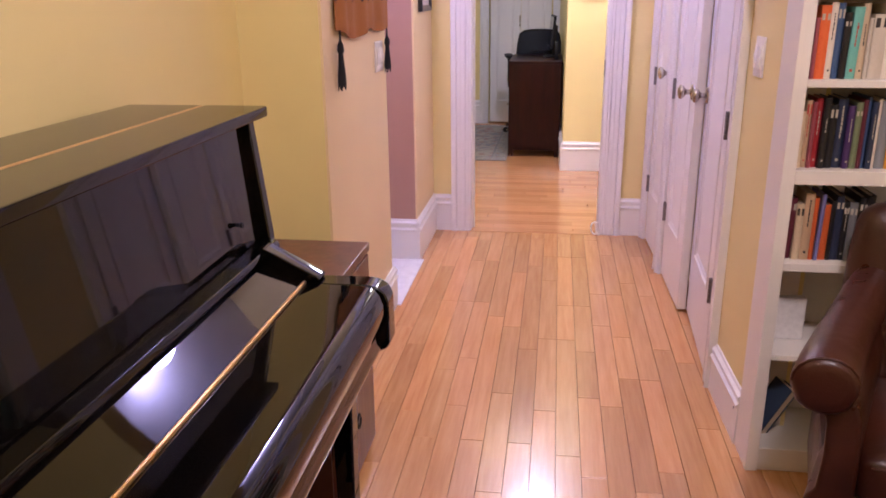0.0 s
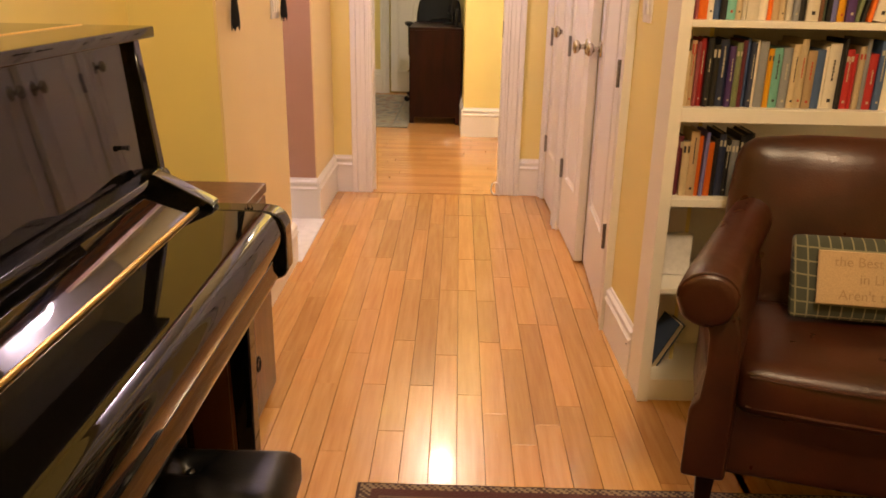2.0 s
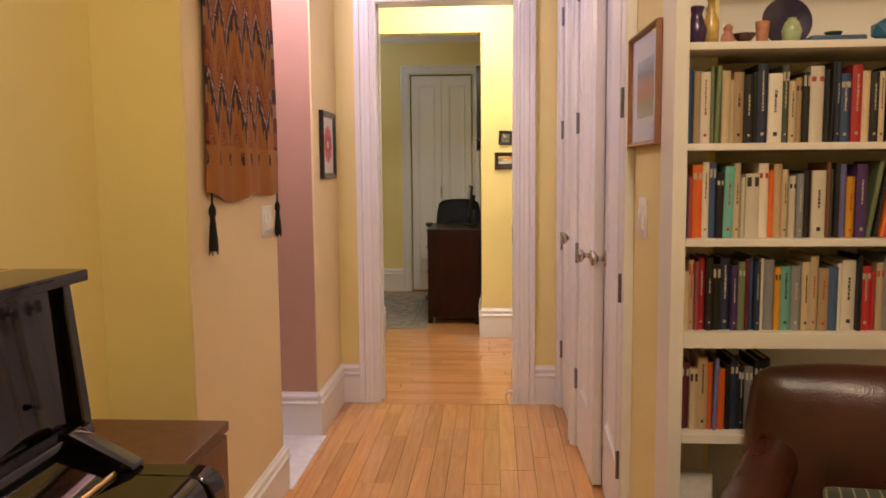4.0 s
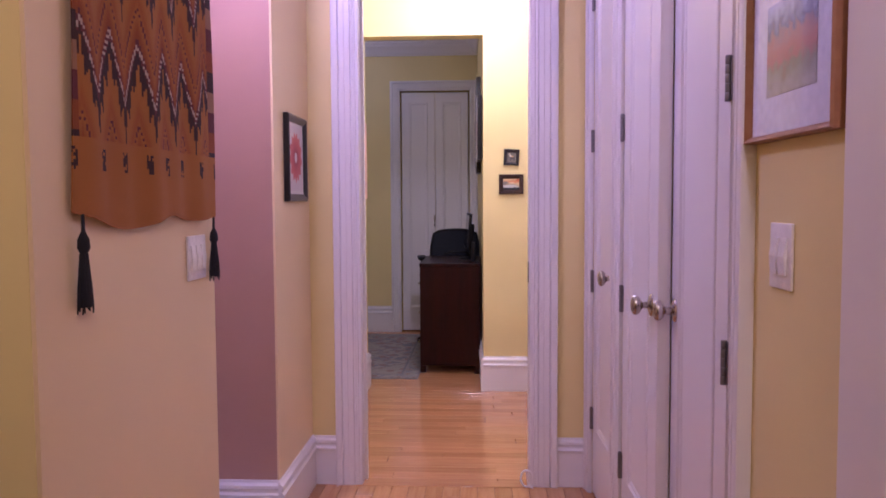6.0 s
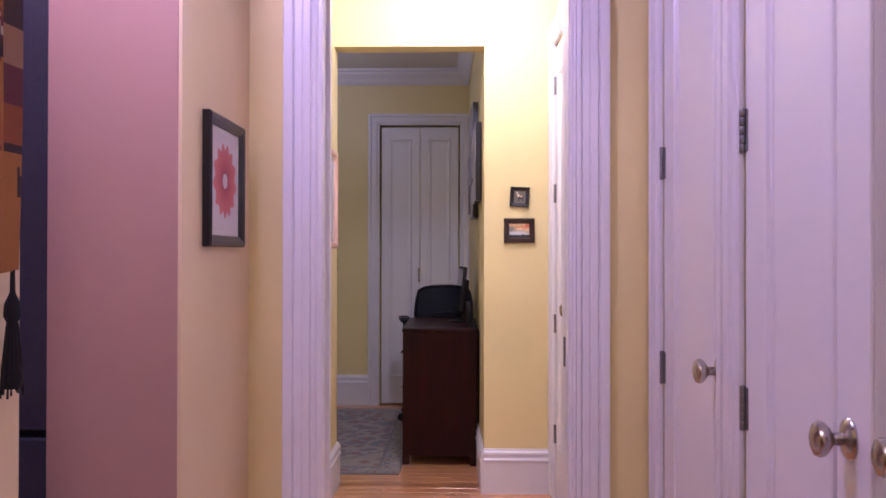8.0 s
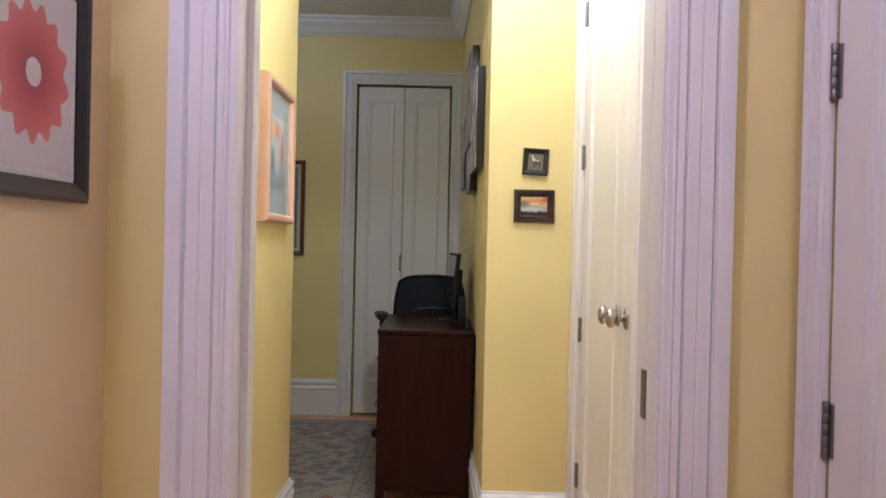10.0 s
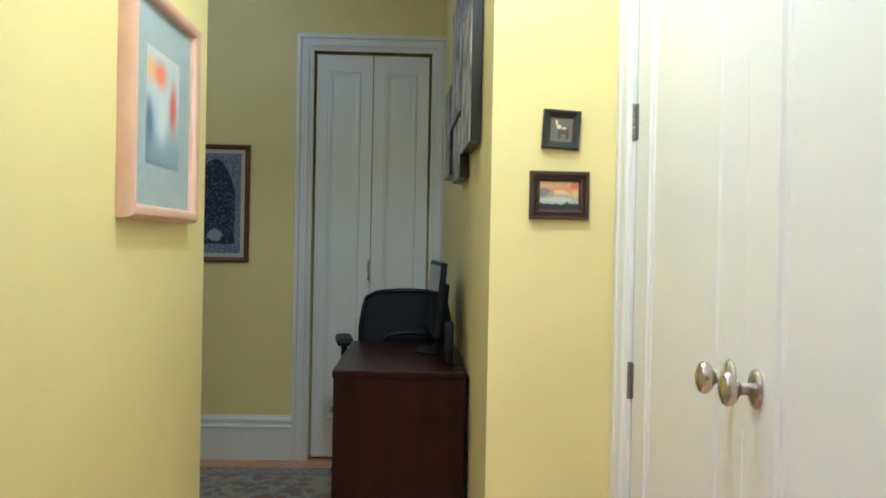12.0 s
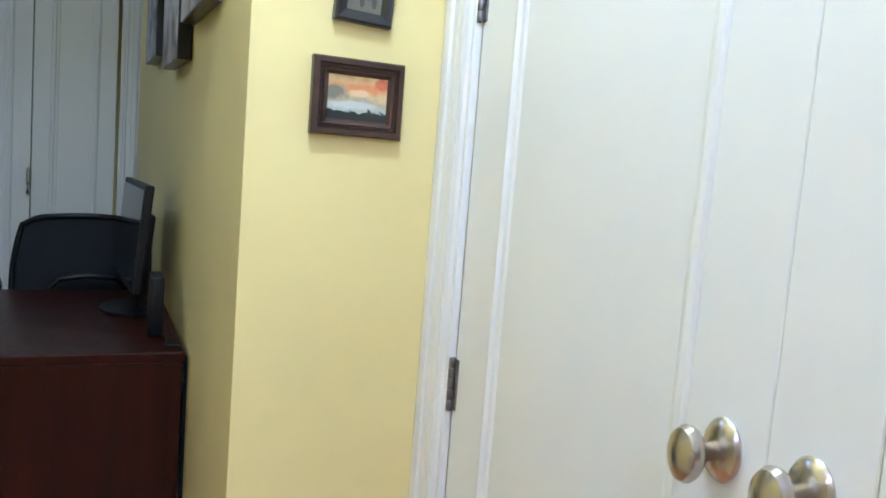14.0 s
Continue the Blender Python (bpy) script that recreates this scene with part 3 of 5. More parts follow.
def build_bench():
    th = thing("piano_bench", (-0.27, 1.04, 0), "black adjustable piano bench with button-tufted vinyl seat", "bench")
    x0, x1, y0, y1, zt = -0.435, -0.118, 0.828, 1.262, 0.445
    bx, by = [x0 + (x1 - x0) * f for f in (0.18, 0.5, 0.82)], [y0 + (y1 - y0) * f for f in (0.14, 0.38, 0.62, 0.86)]
    buttons = [(bx[i], by[j]) for i in range(3) for j in range(4) if (i + j) % 2 == 0] + [((bx[0] + bx[1]) / 2, (by[1] + by[2]) / 2), ((bx[1] + bx[2]) / 2, (by[1] + by[2]) / 2)]
    bm = bmesh.new()
    n, m_ = 44, 56
    grid = []
    for i in range(n + 1):
        row = []
        for j in range(m_ + 1):
            u, v = i / n, j / m_
            x, y = x0 + (x1 - x0) * u, y0 + (y1 - y0) * v
            edge = min(u * (x1 - x0), (1 - u) * (x1 - x0), v * (y1 - y0), (1 - v) * (y1 - y0))
            z = zt - 0.030 * max(0, 1 - edge / 0.030) ** 2.2
            for px, py in buttons:
                d2 = (x - px) ** 2 + (y - py) ** 2
                z -= 0.020 * math.exp(-d2 / 0.00055)
                # creases running from button to button
                for sx, sy in ((1, 0.75), (1, -0.75)):
                    l = math.hypot(sx, sy)
                    across = abs((x - px) * sy - (y - py) * sx) / l
                    far = abs((x - px) * sx + (y - py) * sy) / l
                    z -= 0.0085 * math.exp(-(across / 0.0065) ** 2) * max(0, 1 - far / 0.085)
            row.append(bm.verts.new((x, y, z)))
        grid.append(row)
    for i in range(n):
        for j in range(m_):
            bm.faces.new((grid[i][j], grid[i + 1][j], grid[i + 1][j + 1], grid[i][j + 1]))
    rim = [grid[i][0] for i in range(n + 1)] + [grid[n][j] for j in range(1, m_ + 1)] + [grid[i][m_] for i in range(n - 1, -1, -1)] + [grid[0][j] for j in range(m_ - 1, 0, -1)]
    low = [bm.verts.new((v.co.x, v.co.y, 0.375)) for v in rim]
    for k in range(len(rim)):
        j = (k + 1) % len(rim)
        bm.faces.new((rim[k], low[k], low[j], rim[j]))
    bm.faces.new(low[::-1])
    bmesh.ops.recalc_face_normals(bm, faces=bm.faces)
    seat = part("seat", bm, BLACK_LEATHER, th, "button-tufted black vinyl seat", smooth=True)
    for px, py in buttons:
        part("button", turned([(0.007, 0), (0.0075, 0.003), (0.004, 0.006), (0.001, 0.0065)], Matrix.Translation((px, py, zt - 0.019)), 12), BLACK_LEATHER, seat, smooth=True)
    part("apron", boxes(((x0 + 0.01, y0 + 0.01, 0.290), (x1 - 0.01, y1 - 0.01, 0.375), 0.003)), BLACK_GLOSS, th)
    for lx in (x0 + 0.03, x1 - 0.03):
        for ly in (y0 + 0.03, y1 - 0.03):
            bm = sweep([(-0.024, 0.30), (0.024, 0.30), (0.015, 0.03), (0.020, 0.0), (-0.020, 0.0), (-0.015, 0.03)], lambda a, z, e: Vector((lx + a, ly + (-0.02 if e == 0 else 0.02), z)))
            part("leg", bevelled(bm, 0.003, 1), BLACK_GLOSS, th)
    part("height_knob", turned([(0.012, 0), (0.012, 0.012), (0.024, 0.016), (0.026, 0.03), (0.020, 0.040), (0.002, 0.043)], pose(-0.27, y0 + 0.01, 0.335, 90, 0, 0), 20), BLACKP, th, "round black height-adjusting knob", smooth=True)


build_bench()

# ---- patterned rug
RX0, RX1, RY0, RY1 = -0.095 * K, 1.80 * K, -0.95 * K, 1.763 * K


def rug_material(name, x0, x1, y0, y1, cell, bands, field, corner, medallion=None, wear=(0.2, 0.2, 0.2), size=1.0):
    """A knotted rug: bands by distance from its edge, a field of small stepped motifs, corner pieces."""
    k = Nodes(name, (0.2, 0.03, 0.03), 0.95)
    c = k.n("ShaderNodeTexCoord")
    snap = k.t.nodes.new("ShaderNodeVectorMath")
    snap.operation = "SNAP"
    k.link(c.outputs["Object"], snap.inputs[0])
    snap.inputs[1].default_value = (cell, cell, 1.0)
    sep = k.n("ShaderNodeSeparateXYZ")
    k.link(snap.outputs[0], sep.inputs[0])
    x, y = sep.outputs["X"], sep.outputs["Y"]
    dx = k.math("MINIMUM", k.math("SUBTRACT", x, x0), k.math("SUBTRACT", x1, x))
    dy = k.math("MINIMUM", k.math("SUBTRACT", y, y0), k.math("SUBTRACT", y1, y))
    d = k.math("MINIMUM", dx, dy)

    def motif(scale, stops, metric="MANHATTAN", seed=0.0):
        scale = scale / size
        v = k.n("ShaderNodeTexVoronoi", Scale=scale, Randomness=0.75)
        v.distance, v.voronoi_dimensions = metric, "2D"
        mp = k.n("ShaderNodeMapping", Location=(seed, seed * 0.7, 0))
        k.link(snap.outputs[0], mp.inputs["Vector"])
        k.link(mp.outputs[0], v.inputs["Vector"])
        w = k.math("SUBTRACT", k.math("ADD", k.math("MULTIPLY", v.outputs["Distance"], 0.85), k.math("MULTIPLY", k.noise(scale * 1.7, 2, snap.outputs[0]), 0.7)), 0.28)
        r = k.ramp(w, stops)
        r.node.color_ramp.interpolation = "CONSTANT"
        return r

    out = motif(13, field)
    out = k.mix(k.math("MULTIPLY", k.math("GREATER_THAN", k.noise(9, 2, snap.outputs[0]), 0.50), 1.0), out, motif(25, field, "CHEBYCHEV", 3.3))
    # corner pieces with a stepped outline
    cut = k.math("ADD", k.math("SNAP", dx, 0.036), k.math("SNAP", dy, 0.036))
    out = k.mix(k.math("LESS_THAN", cut, 0.63), out, corner[1])
    out = k.mix(k.math("LESS_THAN", k.math("ADD", k.math("SNAP", k.math("ADD", dx, 0.010), 0.036), k.math("SNAP", k.math("ADD", dy, 0.010), 0.036)), 0.63), out, motif(22, corner[0], "MANHATTAN", 7.1))
    if medallion:
        cx, cy = medallion
        ax, ay = k.math("ABSOLUTE", k.math("SUBTRACT", x, cx)), k.math("ABSOLUTE", k.math("SUBTRACT", y, cy))
        dia = k.math("ADD", ax, k.math("MULTIPLY", ay, 0.8))
        for size, colour in ((0.175, corner[1]), (0.162, (0.012, 0.010, 0.022)), (0.12, (0.26, 0.035, 0.03)), (0.06, (0.36, 0.12, 0.09)), (0.03, (0.02, 0.015, 0.03))):
            out = k.mix(k.math("LESS_THAN", dia, size), out, colour)
        ay2 = k.math("ABSOLUTE", k.math("SUBTRACT", ay, 0.30))
        dia2 = k.math("ADD", ax, k.math("MULTIPLY", ay2, 1.0))
        for size, colour in ((0.085, corner[1]), (0.075, (0.014, 0.012, 0.03)), (0.035, (0.30, 0.11, 0.08))):
            out = k.mix(k.math("LESS_THAN", dia2, size), out, colour)
    along_edge = k.math("ADD", x, y)
    for edge, a, b, rate in bands[::-1]:
        if rate < 0:
            col = motif(24, a, "MANHATTAN", 1.9)
        elif rate:
            tick = k.math("GREATER_THAN", k.math("SINE", k.math("MULTIPLY", along_edge, rate)), 0.25)
            col = k.mix(tick, a, b)
        else:
            col = k.mix(k.math("MULTIPLY", k.noise(40, 3), 0.5), a, b)
        out = k.mix(k.math("LESS_THAN", d, edge), out, col)
    fade = k.noise(3.5, 3)
    out = k.mix(k.math("MULTIPLY", fade, 0.16), out, wear)
    k.colour(out)
    k.bump(k.math("ADD", k.noise(520, 2), k.math("MULTIPLY", k.noise(60, 3), 0.6)), 0.35, 0.003)
    k.b.inputs["Sheen Weight"].default_value = 0.25
    return k.m


RED, DRED, NAVY, TAN, ROSE, TEAL = (0.080, 0.0085, 0.011), (0.036, 0.0055, 0.008), (0.006, 0.0055, 0.012), (0.20, 0.14, 0.09), (0.12, 0.034, 0.034), (0.050, 0.048, 0.042)
FIELD = [(0.0, ROSE), (0.20, NAVY), (0.30, RED), (0.44, (0.13, 0.06, 0.05)), (0.54, RED), (0.66, TAN), (0.70, DRED), (0.80, NAVY)]
RUG = rug_material("persian_rug_pile", RX0, RX1, RY0, RY1, 0.007,
                   [(0.008, DRED, NAVY, 0), (0.030, (0.30, 0.225, 0.14), (0.05, 0.02, 0.018), 330), (0.055, RED, DRED, 0), (0.060, TAN, RED, 0),
                    (0.135, [(0.0, ROSE), (0.16, TEAL), (0.5, (0.13, 0.05, 0.04)), (0.62, TEAL), (0.78, TAN), (0.82, DRED)], None, -1), (0.140, TAN, RED, 0), (0.172, DRED, RED, 0),
                    (0.198, (0.30, 0.225, 0.14), (0.05, 0.02, 0.018), 300), (0.204, NAVY, DRED, 0)],
                   FIELD, ([(0.0, ROSE), (0.24, NAVY), (0.62, (0.03, 0.014, 0.02)), (0.72, ROSE)], (0.20, 0.125, 0.07)), (0.60 * K, 0.87 * K), (0.075, 0.03, 0.026))


def build_rug(name, x0, x1, y0, y1, material, label, high=0.008):
    bm = bmesh.new()
    n, m_ = 40, 40
    r_ = random.Random(3)
    top = [[bm.verts.new((x0 + (x1 - x0) * i / n, y0 + (y1 - y0) * j / m_, high + r_.uniform(-0.0008, 0.0008) - (0.002 if i in (0, n) or j in (0, m_) else 0))) for j in range(m_ + 1)] for i in range(n + 1)]
    for i in range(n):
        for j in range(m_):
            bm.faces.new((top[i][j], top[i + 1][j], top[i + 1][j + 1], top[i][j + 1]))
    rim = [top[i][0] for i in range(n + 1)] + [top[n][j] for j in range(1, m_ + 1)] + [top[i][m_] for i in range(n - 1, -1, -1)] + [top[0][j] for j in range(m_ - 1, 0, -1)]
    low = [bm.verts.new((v.co.x, v.co.y, 0.0005)) for v in rim]
    for k in range(len(rim)):
        j = (k + 1) % len(rim)
        bm.faces.new((rim[k], low[k], low[j], rim[j]))
    bmesh.ops.recalc_face_normals(bm, faces=bm.faces)
    return part(name, bm, material, None, label, smooth=True, category="rug")


build_rug("persian_rug", -0.095, 1.80, -0.95, 1.763, RUG, "dark red and navy patterned Persian rug with cream borders")

# ---- leather armchair


def lathe_along(path, ring, close=True):
    """A tube of rings along a path of (centre, scale) in local space; ring: points (a, b) in x-z."""
    bm = bmesh.new()
    rings = [[bm.verts.new(Vector(c) + Vector((a * s, 0, b * s))) for a, b in ring] for c, s in path]
    n = len(ring)
    for p, q in zip(rings, rings[1:]):
        for k in range(n):
            bm.faces.new((p[k], p[(k + 1) % n], q[(k + 1) % n], q[k]))
    if close:
        bm.faces.new(rings[0][::-1])
        bm.faces.new(rings[-1])
    bmesh.ops.recalc_face_normals(bm, faces=bm.faces)
    return bm


def cushion(lo, hi, r, puff=0.012, wave=0.0, seed=0, ways=(0, 1, 2)):
    """A rounded pad between two corners, bulging in the middle of its faces."""
    bm = bmesh.new()
    box_into(bm, lo, hi)
    bmesh.ops.subdivide_edges(bm, edges=bm.edges[:], cuts=18, use_grid_fill=True)
    c = (Vector(lo) + Vector(hi)) / 2
    half = (Vector(hi) - Vector(lo)) / 2
    for v in bm.verts:
        p = v.co - c
        inner = Vector([max(-half[i] + r, min(half[i] - r, p[i])) for i in range(3)])
        d = p - inner
        if d.length > 1e-6:
            p = inner + d.normalized() * r
        f = [1 - min(1, abs(p[i]) / half[i]) ** 2 for i in range(3)]
        for i in ways:
            j, l = (i + 1) % 3, (i + 2) % 3
            if abs(p[i]) > half[i] * 0.6:
                p[i] += math.copysign(puff * f[j] * f[l], p[i])
        if wave:
            fold = noise.noise(Vector((p.x * 11 + seed, p.z * 5, p.y * 6)))
            pleat = math.sin((p.x + 0.25 * p.z) * 95 + 2.5 * noise.noise(Vector((p.x * 5, p.z * 6, 9.0)))) * max(0.0, 1 - abs(p.x - 0.07) / 0.17) * max(0.0, min(1.0, 0.5 + p.z / (2 * half.z)))
            p += Vector((0, 1, 0.3)) * wave * (fold + 0.45 * pleat)
        v.co = c + p
    return bm


def build_armchair():
    m = pose(0.655, 1.635, 0, 0, 0, -15)
    th = thing("armchair", (0.95, 1.85, 0), "brown leather club armchair with rolled arms and dark legs", "armchair")
    w = 0.66
    part("seat_frame", cushion((0.0, 0.0, 0.155), (w, 0.47, 0.335), 0.02, 0.004), BROWN_LEATHER, th, smooth=True, m=m)
    s = part("seat_cushion", cushion((0.058, -0.035, 0.318), (w - 0.058, 0.36, 0.432), 0.030, 0.014), BROWN_LEATHER, th, smooth=True, m=m)
    for z in (0.345, 0.412):
        part("piping", tube([(0.075, -0.032, z), (0.2, -0.045, z), (w / 2, -0.049, z), (w - 0.2, -0.045, z), (w - 0.075, -0.032, z)], 0.0035, 6, m), BROWN_LEATHER, s, smooth=True)
    # arms: a rolled top that climbs to the back, over a flat side
    for side in (0, 1):
        fx = (lambda a: a) if side == 0 else (lambda a: w - a)
        ring = [(0.060 * math.cos(a), 0.054 * math.sin(a) - (0.010 if math.sin(a) < -0.5 else 0.0)) for a in [2 * math.pi * k / 28 for k in range(28)]]
        path = [((fx(-0.022), -0.058, 0.572), 0.50), ((fx(-0.024), -0.057, 0.573), 0.78), ((fx(-0.025), -0.051, 0.574), 0.92), ((fx(-0.026), -0.038, 0.575), 1.0), ((fx(-0.012), 0.05, 0.575), 0.98),
                ((fx(0.002), 0.12, 0.577), 0.95), ((fx(0.018), 0.19, 0.581), 0.93), ((fx(0.036), 0.26, 0.588), 0.92), ((fx(0.055), 0.33, 0.598), 0.91), ((fx(0.072), 0.39, 0.610), 0.90), ((fx(0.084), 0.44, 0.620), 0.8)]
        a = part("arm", lathe_along(path, ring), BROWN_LEATHER, th, smooth=True, m=m)
        prof = [(-0.034, 0.16), (-0.034, 0.322), (-0.016, 0.342), (-0.011, 0.42), (-0.014, 0.49), (-0.036, 0.55), (0.026, 0.565), (0.047, 0.50), (0.052, 0.40), (0.056, 0.16)]
        bm = sweep([(fx(p), q) for p, q in prof], lambda p, z, e: Vector((p if e == 0 else p + (0.085 if side == 0 else -0.085), -0.036 if e == 0 else 0.46, z)))
        part("arm_panel", bevelled(bm, 0.009, 3), BROWN_LEATHER, a, smooth=True, m=m)
        part("arm_piping", tube([(fx(-0.026) + 0.057 * math.cos(t), -0.047, 0.576 + 0.051 * math.sin(t)) for t in [-2.2 + 5.4 * k / 16 if side == 0 else math.pi + 2.2 - 5.4 * k / 16 for k in range(17)]], 0.0032, 6, m), BROWN_LEATHER, a, smooth=True)
    # back: a thick leaning pad with soft folds
    lean = m @ Matrix.Translation((0, 0.36, 0.36)) @ pose(0, 0, 0, -13, 0, 0)
    part("backrest", cushion((0.045, 0.0, 0.0), (w - 0.045, 0.115, 0.455), 0.045, 0.020, 0.006, 2), BROWN_LEATHER, th, smooth=True, m=lean)
    part("outer_back", bevelled(boxes(((0.06, 0.43, 0.16), (w - 0.06, 0.48, 0.62))), 0.012, 2), BROWN_LEATHER, th, smooth=True, m=m)
    for lx, ly in ((0.022, 0.012), (w - 0.022, 0.012), (0.03, 0.45), (w - 0.03, 0.45)):
        bm = sweep([(-0.020, 0.165), (0.020, 0.165), (0.012, 0.009), (-0.012, 0.009)], lambda p, z, e: Vector((lx + p, ly + (-1 if e == 0 else 1) * (0.012 + 0.008 * z / 0.165), z)))
        part("leg", bevelled(bm, 0.002, 1), DESKWOOD, th, "dark tapered wooden leg", m=m)
    return m


chair_m = build_armchair()

# ---- pillow with a stitched motto
plaid = Nodes("dark_plaid_cloth", (0.06, 0.07, 0.05), 0.9)
_sep = plaid.n("ShaderNodeSeparateXYZ")
plaid.link(plaid.coords(), _sep.inputs[0])
_l = plaid.math("MAXIMUM", plaid.math("GREATER_THAN", plaid.math("SINE", plaid.math("MULTIPLY", _sep.outputs["X"], 260.0)), 0.9), plaid.math("GREATER_THAN", plaid.math("SINE", plaid.math("MULTIPLY", _sep.outputs["Z"], 210.0)), 0.93))
plaid.colour(plaid.mix(_l, (0.050, 0.056, 0.042), (0.20, 0.19, 0.12)))
plaid.bump(plaid.noise(600, 2), 0.4, 0.002)
PLAID = plaid.m
LINEN = plain("tan_linen_patch", (0.46, 0.32, 0.19), 0.95, 0, 300, 0.3, 0.12)
STITCH = plain("tan_stitching", (0.34, 0.225, 0.13), 0.9)


def words(text, size, m, material, parent, name="lettering"):
    cu = bpy.data.curves.new(name, "FONT")
    cu.body, cu.size, cu.extrude, cu.align_x, cu.align_y = text, size, 0.0006, "CENTER", "CENTER"
    tmp = bpy.data.objects.new("tmp", cu)
    scene.collection.objects.link(tmp)
    me_ = bpy.data.meshes.new_from_object(tmp.evaluated_get(bpy.context.evaluated_depsgraph_get()))
    bpy.data.objects.remove(tmp)
    bm = bmesh.new()
    bm.from_mesh(me_)
    bpy.data.meshes.remove(me_)
    return part(name, bm, material, parent, m=m)


pm = pose(1.035, 1.775, 0.452, -20, 0, -8)
pil = thing("pillow", (0.985, 1.76, 0.43), "dark plaid pillow with a tan stitched patch on the armchair", "pillow")
part("cover", cushion((-0.165, -0.012, 0.0), (0.165, 0.016, 0.185), 0.008, 0.026, ways=(1,)), PLAID, pil, smooth=True, m=pm)
patch = part("patch", bevelled(boxes(((-0.122, -0.0435, 0.035), (0.118, -0.036, 0.152))), 0.002, 1), LINEN, pil, "tan linen patch", m=pm)
for i, line in enumerate(("the Best things", "in Life", "Aren't things")):
    words(line, 0.030, pm @ Matrix.Translation((0, -0.0438, 0.128 - 0.036 * i)) @ pose(0, 0, 0, 90, 0, 0), STITCH, patch)

# ---- bookcase and books
BX0, BX1, BY, BB = 0.662, 1.50, 2.190, 2.46
SHELVES = [(0.070, 0.058), (0.352, 0.016), (0.608, 0.022), (0.848, 0.036), (1.064, 0.017), (1.280, 0.016), (1.503, 0.017), (1.76, 0.018), (2.02, 0.018)]


def build_bookcase():
    th = thing("bookcase", (1.08, 2.3, 0), "tall white painted built-in bookcase full of books", "bookcase")
    part("side_panel", boxes(((BX0, BY, 0), (BX0 + 0.032, BY + 0.133, 2.30), 0.002), ((BX0 + 0.086, BY + 0.133, 0), (BX0 + 0.118, BB, 2.30))), SHELF_WHITE, th)
    part("side_return", boxes(((BX0 + 0.030, BY + 0.128, 0), (BX0 + 0.092, BY + 0.138, 2.30))), SHELF_WHITE, th)
    part("side_panel", boxes(((BX1 - 0.03, BY, 0), (BX1, BB, 2.30), 0.002)), SHELF_WHITE, th)
    part("back_panel", boxes(((BX0 + 0.03, BB - 0.02, 0), (BX1 - 0.03, BB, 2.30))), SHELF_WHITE, th)
    for z, t in SHELVES:
        part("shelf", boxes(((BX0 + 0.0325, BY + 0.004, z - t), (BX1 - 0.0305, BB - 0.0205, z), 0.0015)), SHELF_WHITE, th)
    part("kick_board", boxes(((BX0 + 0.0325, BY + 0.01, 0), (BX1 - 0.0305, BY + 0.03, 0.0115))), SHELF_WHITE, th)
    part("top", boxes(((BX0, BY, 2.30), (BX1, BB, 2.34))), SHELF_WHITE, th)
    structure("wall_above_bookcase", boxes(((BX0, BY, 2.34), (BX1, BB, TOP)), ((BX0 + 0.09, BB, 0), (BX1, BB + 0.1, TOP))), YELLOW, "yellow painted wall around the bookcase")


build_bookcase()

cover = Nodes("book_cover", (0.5, 0.5, 0.5), 0.45)
_info = cover.n("ShaderNodeObjectInfo")
_w = cover.noise(35, 4)
cover.colour(cover.mix(cover.math("MULTIPLY", _w, 0.35), _info.outputs["Color"], cover.mix(1.0, _info.outputs["Color"], (0.72, 0.68, 0.62), "MULTIPLY")))
COVER = cover.m
PAGES = plain("book_pages", (0.62, 0.53, 0.38), 0.9, 0, 300, 0.2)
INKS = {"dark": plain("dark_ink", (0.03, 0.025, 0.025), 0.6), "light": plain("light_ink", (0.46, 0.42, 0.33), 0.6), "red": plain("red_ink", (0.42, 0.05, 0.03), 0.6)}
C = {"k": (0.012, 0.012, 0.014), "n": (0.02, 0.03, 0.07), "w": (0.70, 0.64, 0.54), "c": (0.58, 0.46, 0.30), "t": (0.46, 0.32, 0.19), "o": (0.72, 0.14, 0.02), "r": (0.42, 0.025, 0.03),
     "p": (0.40, 0.10, 0.12), "q": (0.16, 0.46, 0.40), "b": (0.05, 0.10, 0.22), "v": (0.16, 0.16, 0.38), "y": (0.72, 0.33, 0.02), "g": (0.20, 0.25, 0.13), "s": (0.22, 0.23, 0.25),
     "m": (0.12, 0.02, 0.035), "d": (0.05, 0.07, 0.05), "u": (0.07, 0.03, 0.14), "e": (0.20, 0.09, 0.05)}
NAMES = {"k": "black", "n": "navy", "w": "white", "c": "cream", "t": "tan", "o": "orange", "r": "red", "p": "rose", "q": "turquoise", "b": "blue", "v": "lavender blue", "y": "orange-yellow",
         "g": "sage green", "s": "grey", "m": "maroon", "d": "dark green", "u": "purple", "e": "brown"}
ROWS_OF_BOOKS = [  # shelf top, clear height, colours in order
    (1.280, 0.205, "btwggcctkknwdctkwkknbrckcktceswkkctcwrknbktcwndkrtcwkk"),
    (1.064, 0.200, "vpowbkqcwwwotcwskwedkvyugkowkwcttkdrwkctnkwsbtckk"),
    (0.848, 0.200, "ctprkknugmbnwsyqscctbwwkrrcsrbwctkwcekntcwkdbmkc"),
    (0.608, 0.205, "mctovoknkskktsmbknkkcd"),
]


